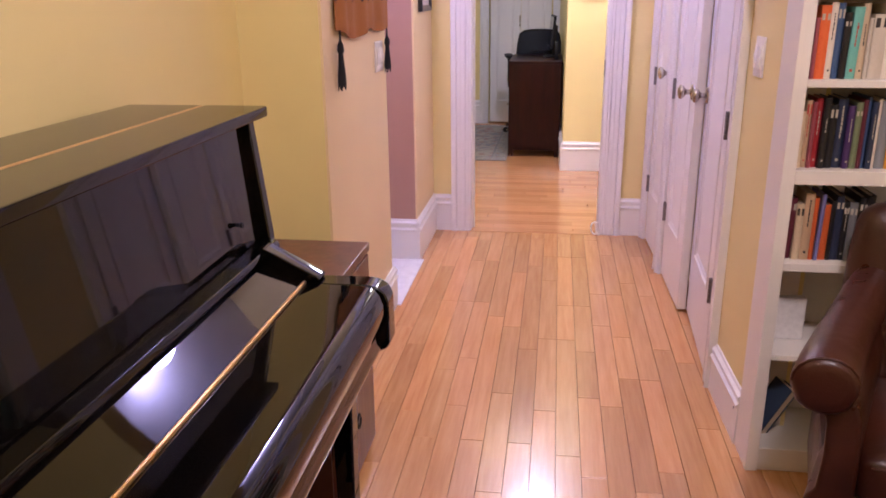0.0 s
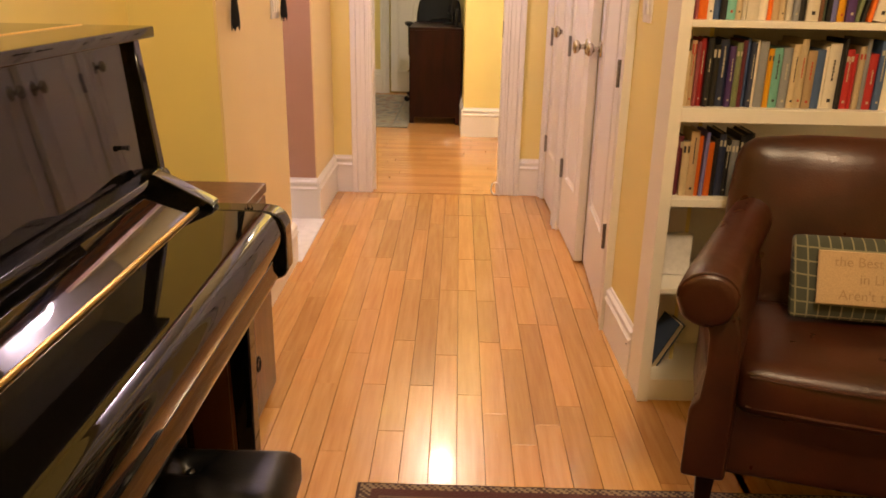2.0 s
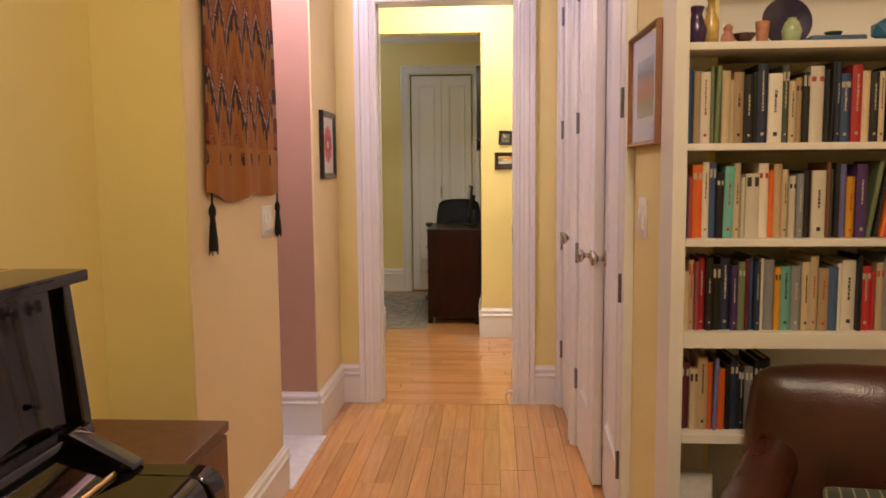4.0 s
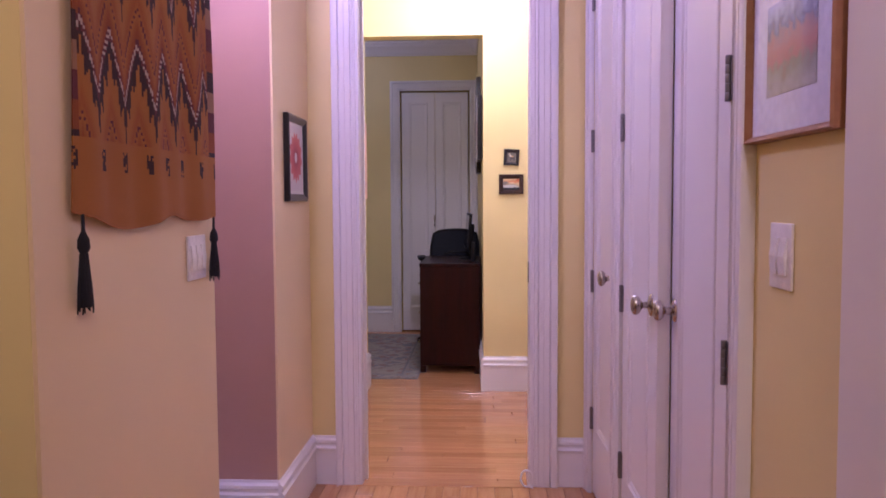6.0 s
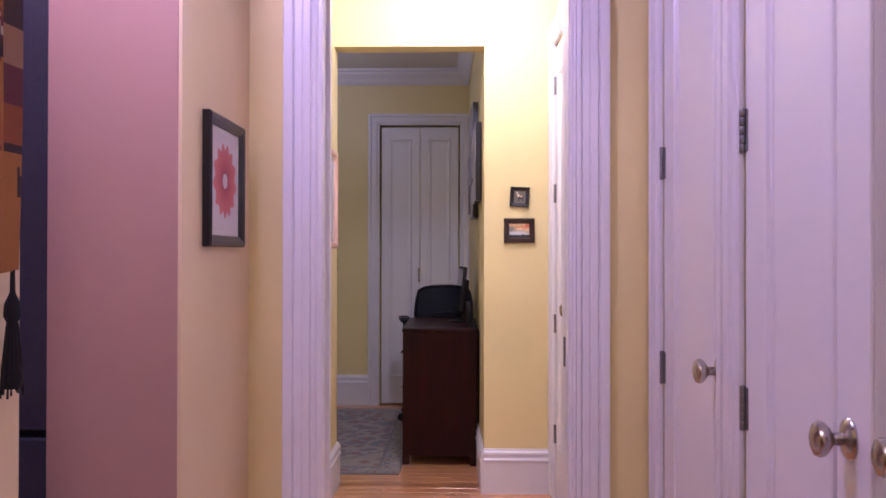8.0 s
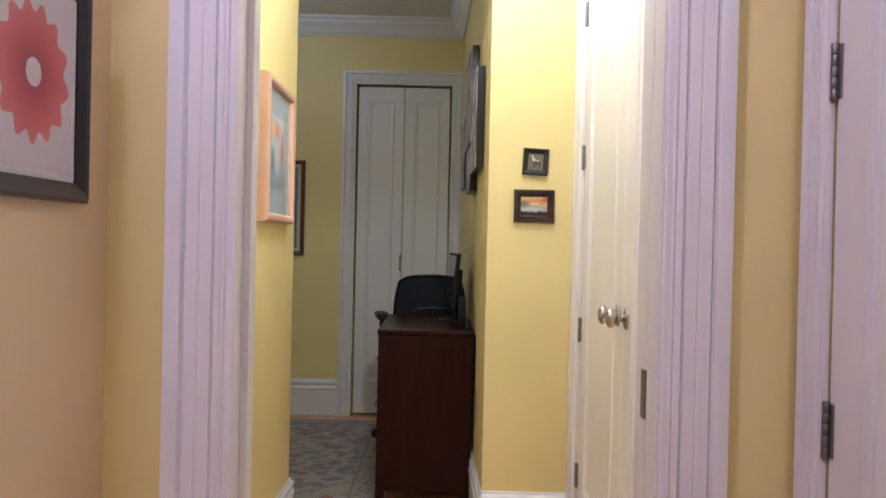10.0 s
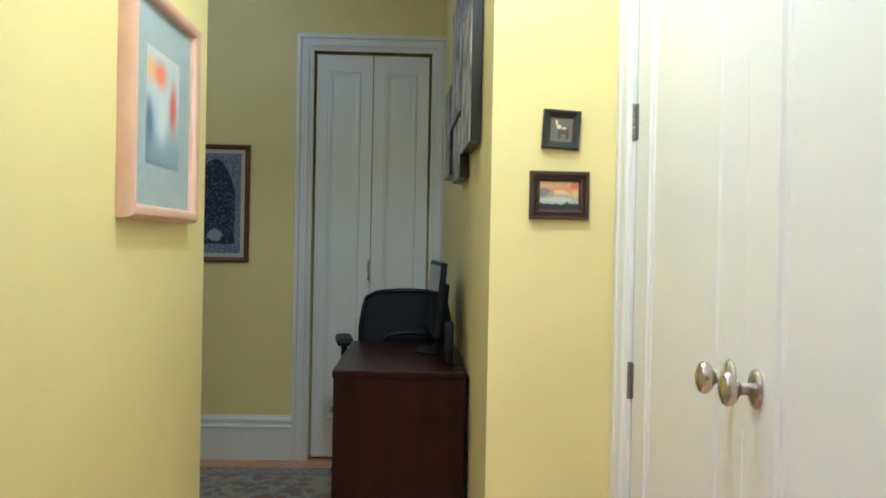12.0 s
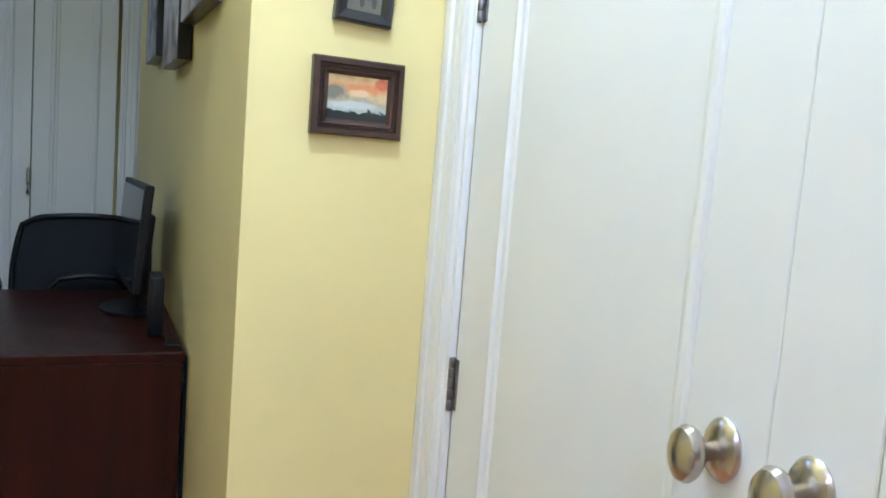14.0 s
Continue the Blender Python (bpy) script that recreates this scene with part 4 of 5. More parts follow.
def build_book(x, w, h, deep, z, tilt, code, r_, y=2.232, ink=True):
    """One book, spine to the front; x: its near lower corner."""
    col = C[code]
    jit = r_.uniform(0.8, 1.2)
    m = pose(x, y, z, 0, tilt, 0)
    bm = bmesh.new()
    t = 0.0016
    # rounded spine joined to two boards
    n = 6
    prof = [(0, deep), (0, 0.004)] + [(w * k / n, 0.004 - 0.004 * math.sin(math.pi * k / n)) for k in range(1, n)] + [(w, 0.004), (w, deep), (w - t, deep), (w - t, 0.006), (t, 0.006), (t, deep)]
    bm = sweep(prof, lambda a, b, e: Vector((a, b, 0 if e == 0 else h)))
    ob = part("book", bm, COVER, None, f"{NAMES[code]} paperback book standing on the bookcase shelf", m=m, category="book", group="books in the bookcase")
    ob.color = (*[min(1, c * jit) for c in col], 1)
    part("page_block", boxes(((t, 0.0062, 0.003), (w - t, deep - 0.003, h - 0.003))), PAGES, ob, m=m)
    if ink and w > 0.011 and r_.random() < 0.8:
        light = sum(col) < 0.9
        tone = INKS["light"] if light else r_.choice((INKS["dark"], INKS["dark"], INKS["red"]))
        kind = r_.random()
        pieces = []
        if kind < 0.75:
            a, b = r_.uniform(0.40, 0.52), r_.uniform(0.70, 0.92)
            zz = a * h
            while zz < b * h:  # a line of broken title bars along the spine
                l = r_.uniform(0.003, 0.011)
                pieces.append(((w * 0.41, -0.0005, zz), (w * r_.uniform(0.54, 0.61), 0.002, min(zz + l, b * h))))
                zz += l + 0.002
            pieces.append(((w * 0.36, -0.0005, 0.10 * h), (w * 0.64, 0.002, 0.10 * h + w * 0.3)))
        if kind > 0.6:
            pieces.append(((w * 0.08, 0.0004, 0.80 * h), (w * 0.92, 0.003, r_.uniform(0.86, 0.95) * h)))
        tagged(part("spine_lettering", boxes(*pieces), tone, ob, m=m), kind="stuff")
    return ob


rb = random.Random(11)
for z, clear, codes in ROWS_OF_BOOKS:
    x = 0.6965
    lean_from = rb.randint(22, 26)
    for i, code in enumerate(codes):
        w = rb.choice((0.009, 0.011, 0.013, 0.015, 0.018, 0.022))
        if code in "wv" and rb.random() < 0.4:
            w = 0.030
        h = min(clear - 0.022, rb.uniform(0.138, 0.178) if code not in "kn" else rb.uniform(0.15, 0.18))
        tilt = 0.0
        if i >= lean_from and z > 0.9:
            tilt = rb.uniform(5, 9)
        elif rb.random() < 0.12:
            tilt = 1.5
        x += (h * math.sin(radians(tilt)) * 0.12 if tilt > 3 else 0)
        if x + w + h * math.sin(radians(tilt)) > BX1 - 0.034 or (z < 0.7 and x > 0.90):
            break
        build_book(x, w, h, rb.uniform(0.115, 0.14), z + 0.0004 + w * math.sin(radians(tilt)), tilt, code, rb, 2.222 + rb.uniform(0, 0.014))
        x += w / math.cos(radians(tilt)) + 0.0008 + (0.0015 if tilt else 0)
# the upper shelf's few books at the right end, and the leaning volume at the foot
bm_ = pose(0.708, 2.262, 0.0725, 0, 27, 0) @ pose(0, 0, 0, 0, 0, 32)
lb = part("book", boxes(((0, 0, 0), (0.004, 0.115, 0.160), 0.001), ((0.028, 0, 0), (0.032, 0.115, 0.160), 0.001), ((0.0035, 0.111, 0), (0.0285, 0.115, 0.160))), COVER, None, "dark blue hardback leaning on the lowest shelf", m=bm_, category="book", group="books in the bookcase")
lb.color = (0.035, 0.055, 0.10, 1)
part("page_block", boxes(((0.0042, 0.003, 0.003), (0.0278, 0.1105, 0.157))), PAGES, lb, m=bm_)
bx_ = part("storage_box", boxes(((0.70, 2.30, 0.3525), (0.80, 2.42, 0.475), 0.004)), SWITCH, None, "plain white box on the bookcase shelf", category="box")
# ---------------------------------------------------------------- things on the walls


def frame_mesh(w, h, edge, deep, prof=None):
    """A mitred picture frame in local x-z about its middle, from the wall (y=0) out to -y."""
    prof = prof or [(0, 0), (0, 0.8), (0.2, 1.0), (0.5, 0.92), (0.8, 0.7), (1.0, 0.55), (1.0, 0)]
    bm = bmesh.new()
    rings = []
    for sx, sz in ((-1, -1), (1, -1), (1, 1), (-1, 1)):
        rings.append([bm.verts.new((sx * (w / 2 - edge * u), -deep * d, sz * (h / 2 - edge * u))) for u, d in prof])
    n = len(prof)
    for i in range(4):
        a, b = rings[i], rings[(i + 1) % 4]
        for k in range(n):
            j = (k + 1) % n
            bm.faces.new((a[k], b[k], b[j], a[j]))
    bmesh.ops.recalc_face_normals(bm, faces=bm.faces)
    return bm


ROUND = [(0, 0), (0, 0.5), (0.08, 0.78), (0.28, 0.97), (0.5, 1.0), (0.75, 0.9), (0.93, 0.65), (1.0, 0.4), (1.0, 0)]


def picture(name, m, w, h, edge, deep, frame_mat, mat_mat, art_mat, border, label, prof=None, tilt=0, glass=False):
    m = m @ pose(0, 0, 0, 0, tilt, 0)
    th = thing(name, m.translation, label, "picture")
    part("frame", frame_mesh(w, h, edge, deep, prof), frame_mat, th, m=m, smooth=prof is ROUND)
    iw, ih = w / 2 - edge, h / 2 - edge
    if mat_mat:
        part("mount", boxes(((-iw, -deep * 0.42, -ih), (iw, -0.001, ih))), mat_mat, th, m=m)
    part("print", boxes(((-iw + border, -deep * 0.45, -ih + border), (iw - border, -0.0005, ih - border))), art_mat, th, m=m)
    if glass:
        g = part("glass", boxes(((-iw, -deep * 0.56, -ih), (iw, -deep * 0.53, ih))), GLASS, th, m=m)
        g.visible_shadow = False
    return th


def art(name, build):
    k = Nodes(name, (0.5, 0.5, 0.5), 0.6)
    c = k.n("ShaderNodeTexCoord")
    sep = k.n("ShaderNodeSeparateXYZ")
    k.link(c.outputs["Generated"], sep.inputs[0])
    k.colour(build(k, sep.outputs["X"], sep.outputs["Y"], sep.outputs["Z"]))
    return k.m


def ellipse(k, u, v, cu, cv, ru, rv, wob=0.0, scale=8.0):
    a = k.math("DIVIDE", k.math("SUBTRACT", u, cu), ru)
    b = k.math("DIVIDE", k.math("SUBTRACT", v, cv), rv)
    r = k.math("SQRT", k.math("ADD", k.math("MULTIPLY", a, a), k.math("MULTIPLY", b, b)))
    if wob:
        r = k.math("ADD", r, k.math("MULTIPLY", k.math("SUBTRACT", k.noise(scale, 4), 0.5), wob))
    return r


def flower(k, x, y, z):
    r = ellipse(k, y, z, 0.5, 0.52, 0.42, 0.36)
    ang = k.math("ARCTAN2", k.math("SUBTRACT", z, 0.52), k.math("SUBTRACT", y, 0.5))
    petals = k.math("ADD", r, k.math("MULTIPLY", k.math("SINE", k.math("MULTIPLY", ang, 13.0)), 0.09))
    out = k.mix(k.math("LESS_THAN", petals, 1.0), (0.62, 0.57, 0.58), k.ramp(r, [(0.2, (0.30, 0.04, 0.06)), (0.6, (0.50, 0.09, 0.10)), (1.0, (0.58, 0.16, 0.16))]))
    return k.mix(k.math("LESS_THAN", r, 0.22), out, (0.66, 0.60, 0.60))


def abstract(k, x, y, z):
    out = k.ramp(z, [(0.0, (0.22, 0.29, 0.31)), (0.25, (0.34, 0.42, 0.43)), (0.6, (0.60, 0.64, 0.60)), (1.0, (0.62, 0.62, 0.56))])
    for cu, cv, ru, rv, col in ((0.10, 0.80, 0.20, 0.16, (0.80, 0.50, 0.16)), (0.40, 0.80, 0.26, 0.16, (0.78, 0.20, 0.07)), (0.80, 0.55, 0.16, 0.32, (0.62, 0.10, 0.07)), (0.45, 0.42, 0.22, 0.30, (0.70, 0.72, 0.66)), (0.08, 0.35, 0.16, 0.28, (0.12, 0.18, 0.26))):
        r = ellipse(k, y, z, cu, cv, ru, rv, 0.5, 14)
        f = k.ramp(r, [(0.35, (1, 1, 1)), (1.2, (0, 0, 0))])
        out = k.mix(f, out, col)
    return out


def sunset(k, x, y, z):
    n = k.noise(55, 5)
    out = k.ramp(k.math("ADD", k.math("MULTIPLY", z, 0.7), k.math("MULTIPLY", n, 0.5)), [(0.10, (0.02, 0.02, 0.02)), (0.34, (0.03, 0.035, 0.03)), (0.40, (0.42, 0.45, 0.42)), (0.55, (0.40, 0.34, 0.22)), (0.68, (0.60, 0.46, 0.22)), (0.80, (0.60, 0.33, 0.13)), (0.95, (0.66, 0.52, 0.25))])
    for cu, cv, ru, rv, col in ((0.12, 0.62, 0.24, 0.22, (0.17, 0.16, 0.13)), (0.60, 0.70, 0.36, 0.17, (0.60, 0.24, 0.08)), (0.55, 0.62, 0.22, 0.10, (0.72, 0.52, 0.28)), (0.90, 0.88, 0.16, 0.16, (0.52, 0.12, 0.05)), (0.45, 0.34, 0.50, 0.10, (0.52, 0.54, 0.50))):
        out = k.mix(k.ramp(ellipse(k, x, z, cu, cv, ru, rv, 1.1, 60), [(0.6, (0.9, 0.9, 0.9)), (1.15, (0, 0, 0))]), out, col)
    return k.mix(k.math("LESS_THAN", k.math("ADD", z, k.math("MULTIPLY", k.noise(90, 4), 0.22)), 0.30), out, (0.016, 0.018, 0.012))


def elephant(k, x, y, z):
    out = k.mix(k.noise(90, 3), (0.10, 0.09, 0.065), (0.16, 0.145, 0.105))
    for cu, cv, ru, rv, col in ((0.60, 0.48, 0.24, 0.16, (0.05, 0.045, 0.04)), (0.42, 0.30, 0.07, 0.18, (0.05, 0.045, 0.04)), (0.76, 0.30, 0.07, 0.18, (0.05, 0.045, 0.04)), (0.62, 0.56, 0.12, 0.06, (0.60, 0.38, 0.14)), (0.40, 0.62, 0.10, 0.09, (0.66, 0.56, 0.40)), (0.30, 0.80, 0.05, 0.10, (0.66, 0.56, 0.40))):
        out = k.mix(k.math("LESS_THAN", ellipse(k, x, z, cu, cv, ru, rv, 0.3, 200), 1.0), out, col)
    return out


def prayer(k, x, y, z):
    v = k.n("ShaderNodeTexVoronoi", Scale=70.0)
    k.link(k.coords(), v.inputs["Vector"])
    leaves = k.ramp(v.outputs["Distance"], [(0.12, (0.16, 0.19, 0.28)), (0.32, (0.03, 0.04, 0.10)), (0.6, (0.012, 0.018, 0.05))])
    edge = k.ramp(k.noise(150, 3), [(0.40, (0.07, 0.10, 0.19)), (0.6, (0.26, 0.29, 0.35))])
    ax = k.math("ABSOLUTE", k.math("SUBTRACT", x, 0.5))
    arch = k.math("LESS_THAN", k.math("ADD", k.math("MULTIPLY", k.math("POWER", k.math("MULTIPLY", ax, 2.6), 2.2), 0.32), z), 0.94)
    inside = k.math("MULTIPLY", arch, k.math("MULTIPLY", k.math("LESS_THAN", ax, 0.385), k.math("GREATER_THAN", z, 0.09)))
    out = k.mix(inside, edge, leaves)
    return k.mix(k.math("LESS_THAN", ellipse(k, x, z, 0.5, 0.18, 0.14, 0.06, 0.8, 90), 1.0), out, (0.30, 0.32, 0.36))


def town(k, x, y, z):
    n = k.noise(60, 4)
    return k.ramp(k.math("ADD", k.math("MULTIPLY", z, 0.75), k.math("MULTIPLY", n, 0.4)), [(0.2, (0.40, 0.36, 0.28)), (0.40, (0.25, 0.22, 0.12)), (0.52, (0.46, 0.15, 0.10)), (0.66, (0.40, 0.20, 0.16)), (0.75, (0.16, 0.15, 0.20)), (0.92, (0.40, 0.42, 0.52))])


def photo(k, x, y, z):
    return k.ramp(k.math("ADD", k.noise(9, 3), k.math("MULTIPLY", k.noise(40, 3), 0.2)), [(0.40, (0.10, 0.09, 0.09)), (0.55, (0.30, 0.27, 0.27)), (0.68, (0.50, 0.48, 0.48))])


BLACKF = plain("black_frame_lacquer", (0.010, 0.009, 0.009), 0.3)
WALNUTF = wood("dark_walnut_frame", (0.030, 0.013, 0.007), (0.060, 0.027, 0.014), 0.35, (8, 8, 8))
OAKF = wood("oak_frame", (0.26, 0.11, 0.045), (0.36, 0.17, 0.075), 0.4, (8, 8, 8))
PINKF = wood("pale_pink_wood_frame", (0.66, 0.40, 0.27), (0.74, 0.48, 0.33), 0.38, (5, 5, 5))
MOUNT = plain("off_white_mount", (0.66, 0.64, 0.62), 0.9)
GREYMOUNT = plain("grey_green_mount", (0.40, 0.45, 0.42), 0.9)
CREAMMOUNT = plain("cream_mount", (0.55, 0.50, 0.36), 0.9)

XW = -0.552
picture("flower_picture", pose(XW, 4.172, 1.350, 0, 0, 90), 0.292, 0.322, 0.028, 0.022, BLACKF, MOUNT, art("flower_print", flower), 0.012, "framed pink flower print in a black frame")
picture("abstract_picture", pose(-0.575, 5.79, 1.433, 0, 0, 90), 0.44, 0.468, 0.030, 0.034, PINKF, GREYMOUNT, art("abstract_print", abstract), 0.085, "framed abstract print in a pale pink wooden frame", ROUND, glass=True)
picture("prayer_picture", pose(-1.085, 8.28, 1.356, 0, 0, 0), 0.364, 0.62, 0.026, 0.02, wood("brown_frame", (0.09, 0.035, 0.018), (0.14, 0.06, 0.03), 0.4, (8, 8, 8)), CREAMMOUNT, art("blue_arch_print", prayer), 0.020, "framed dark blue arch tapestry print")
picture("sunset_picture", pose(0.3415, 6.065, 1.289, 0, 0, 0), 0.150, 0.121, 0.026, 0.018, WALNUTF, None, art("sunset_painting", sunset), 0.0, "small framed landscape painting with orange clouds", [(0, 0), (0, 0.8), (0.1, 1.0), (0.38, 1.0), (0.45, 0.75), (0.6, 0.75), (0.68, 0.9), (0.8, 0.85), (1.0, 0.5), (1.0, 0)])
picture("elephant_picture", pose(0.3435, 6.065, 1.454, 0, 0, 0), 0.094, 0.098, 0.019, 0.018, BLACKF, None, art("elephant_inlay", elephant), 0.0, "small black frame with an elephant inlay, hanging crooked", tilt=3)


def beads(cx, cz, w, h, step, y, mat, parent):
    """Carved beading round a frame."""
    n_x, n_z = int(w / step), int(h / step)
    places = [(cx - w / 2 + w * i / n_x, cz + s * h / 2) for i in range(n_x + 1) for s in (-1, 1)] + [(cx + s * w / 2, cz - h / 2 + h * i / n_z) for i in range(1, n_z) for s in (-1, 1)]
    bm = bmesh.new()
    for px, pz in places:
        box_into(bm, (px - step * 0.3, y - 0.003, pz - step * 0.3), (px + step * 0.3, y + 0.004, pz + step * 0.3), 0.0008, seg=1)
    tagged(part("beading", bm, mat, parent), kind="stuff")


beads(0.3415, 1.289, 0.150 - 0.029, 0.121 - 0.029, 0.0052, 6.0505, WALNUTF, bpy.data.objects["sunset_picture"])


picture("town_picture", pose(rx(2.508), 2.508, 1.435, 0, 0, ang), 0.335, 0.30, 0.012, 0.024, OAKF, MOUNT, art("town_watercolour", town), 0.062, "framed watercolour of red roofs in an oak frame", glass=True)


def switch_plate(name, m, gangs, label):
    th = thing(name, m.translation, label, "light switch")
    w = 0.052 + 0.034 * (gangs - 1)
    part("plate", bevelled(boxes(((-w / 2, -0.006, -0.055), (w / 2, 0.0, 0.055))), 0.0025, 2), SWITCH, th, m=m, smooth=True)
    for g in range(gangs):
        cx = (g - (gangs - 1) / 2) * 0.034
        bm = sweep([(-0.007, -0.031), (-0.010, -0.031), (-0.0125, 0.0), (-0.0085, 0.031), (-0.005, 0.031)], lambda a, b, e: Vector((cx + (-0.0125 if e == 0 else 0.0125), a, b)))
        part("rocker", bm, SWITCH, th, m=m)
    return th


switch_plate("light_switch", pose(XW, 3.135, 1.05, 0, 0, 90), 3, "white three-gang rocker light switch on cream wall")
switch_plate("light_switch", pose(rx(2.545), 2.545, 1.092, 0, 0, ang), 2, "white two-gang rocker light switch on yellow wall")

# ---- photo canvases in the office
PHOTO = art("grey_photograph", photo)
OX = lambda y: 0.17 - (y - 6.18) * 0.0238
for y0, y1, z0, z1 in ((6.33, 6.65, 1.455, 1.87), (6.71, 7.17, 1.61, 2.05), (6.71, 7.01, 1.385, 1.59), (7.23, 7.53, 1.44, 1.80)):
    yc, zc = (y0 + y1) / 2, (z0 + z1) / 2
    m = pose(OX(yc) - 0.004, yc, zc, 0, 0, -90 + 1.36)
    th = thing("photo_block", m.translation, "black-edged photograph block on the office wall", "picture", "photographs in the office")
    part("block", boxes(((-(y1 - y0) / 2, -0.030, -(z1 - z0) / 2), ((y1 - y0) / 2, 0.0, (z1 - z0) / 2), 0.0015)), BLACKF, th, m=m)
    part("photograph", boxes(((-(y1 - y0) / 2 + 0.001, -0.0325, -(z1 - z0) / 2 + 0.001), ((y1 - y0) / 2 - 0.001, -0.0305, (z1 - z0) / 2 - 0.001))), PHOTO, th, "grey-toned photograph", m=m)

# ---- hanging textile
tx = Nodes("orange_woven_textile", (0.4, 0.15, 0.03), 0.95)
_c = tx.n("ShaderNodeTexCoord")
_snap = tx.t.nodes.new("ShaderNodeVectorMath")
_snap.operation = "SNAP"
tx.link(_c.outputs["Object"], _snap.inputs[0])
_snap.inputs[1].default_value = (1.0, 0.006, 0.006)
_s = tx.n("ShaderNodeSeparateXYZ")
tx.link(_snap.outputs[0], _s.inputs[0])
_y, _z = _s.outputs["Y"], _s.outputs["Z"]


def tri(v, period, phase=0.0):
    """A triangle wave from 0 to 1."""
    f = tx.math("FRACT", tx.math("ADD", tx.math("DIVIDE", v, period), phase))
    return tx.math("ABSOLUTE", tx.math("SUBTRACT", tx.math("MULTIPLY", f, 2.0), 1.0))


_zig = tx.math("MULTIPLY", tri(_y, 0.128), 0.135)
_h = tx.math("SUBTRACT", tx.math("SUBTRACT", _z, _zig), 1.435)
ORANGE, RUST, INK, BONE, PLUM = (0.36, 0.135, 0.016), (0.24, 0.055, 0.010), (0.010, 0.007, 0.014), (0.46, 0.36, 0.25), (0.10, 0.018, 0.028)
_f = tx.math("FRACT", tx.math("DIVIDE", _h, 0.25))
_col = tx.ramp(_f, [(0.0, RUST), (0.16, RUST), (0.34, ORANGE), (0.46, (0.30, 0.085, 0.012)), (0.62, ORANGE), (1.0, ORANGE)])


def within(v, a, b):
    return tx.math("MULTIPLY", tx.math("GREATER_THAN", v, a), tx.math("LESS_THAN", v, b))


# chevrons: a beaded light line over hanging dark teeth
_col = tx.mix(tx.math("GREATER_THAN", _f, tx.math("ADD", tx.math("MULTIPLY", tri(_y, 0.0256), 0.20), 0.72)), _col, INK)
_col = tx.mix(within(_f, 0.0, 0.115), _col, PLUM)
_dots = tx.math("GREATER_THAN", tx.math("SINE", tx.math("MULTIPLY", tx.math("ADD", _y, _z), 330.0)), -0.45)
_col = tx.mix(tx.math("MULTIPLY", within(_f, 0.02, 0.095), _dots), _col, BONE)
_col = tx.mix(within(_f, 0.34, 0.375), _col, PLUM)
# blocks along the side selvedges
_edge = tx.math("MAXIMUM", tx.math("LESS_THAN", _y, 2.552 * K), tx.math("GREATER_THAN", _y, 3.20 * K))
_blk = tx.ramp(tx.math("FRACT", tx.math("DIVIDE", _z, 0.22)), [(0.0, INK), (0.25, RUST), (0.5, PLUM), (0.75, (0.30, 0.16, 0.08))])
_blk.node.color_ramp.interpolation = "CONSTANT"
_col = tx.mix(_edge, _col, _blk)
# plain hem with a row of small hooked motifs
_hem = tx.math("LESS_THAN", _z, 1.30 * K)
_mot = tx.math("MULTIPLY", within(tx.math("FRACT", tx.math("DIVIDE", _y, 0.105)), 0.25, 0.46), within(_z, 1.245 * K, 1.285 * K))
_mot = tx.math("MULTIPLY", _mot, tx.math("GREATER_THAN", tx.noise(75, 1, _snap.outputs[0]), 0.44))
_col = tx.mix(_hem, _col, tx.mix(_mot, ORANGE, INK))
tx.colour(tx.mix(tx.math("MULTIPLY", tx.noise(6, 3), 0.3), _col, (0.19, 0.06, 0.012)))
tx.bump(tx.noise(420, 3), 0.5, 0.003)


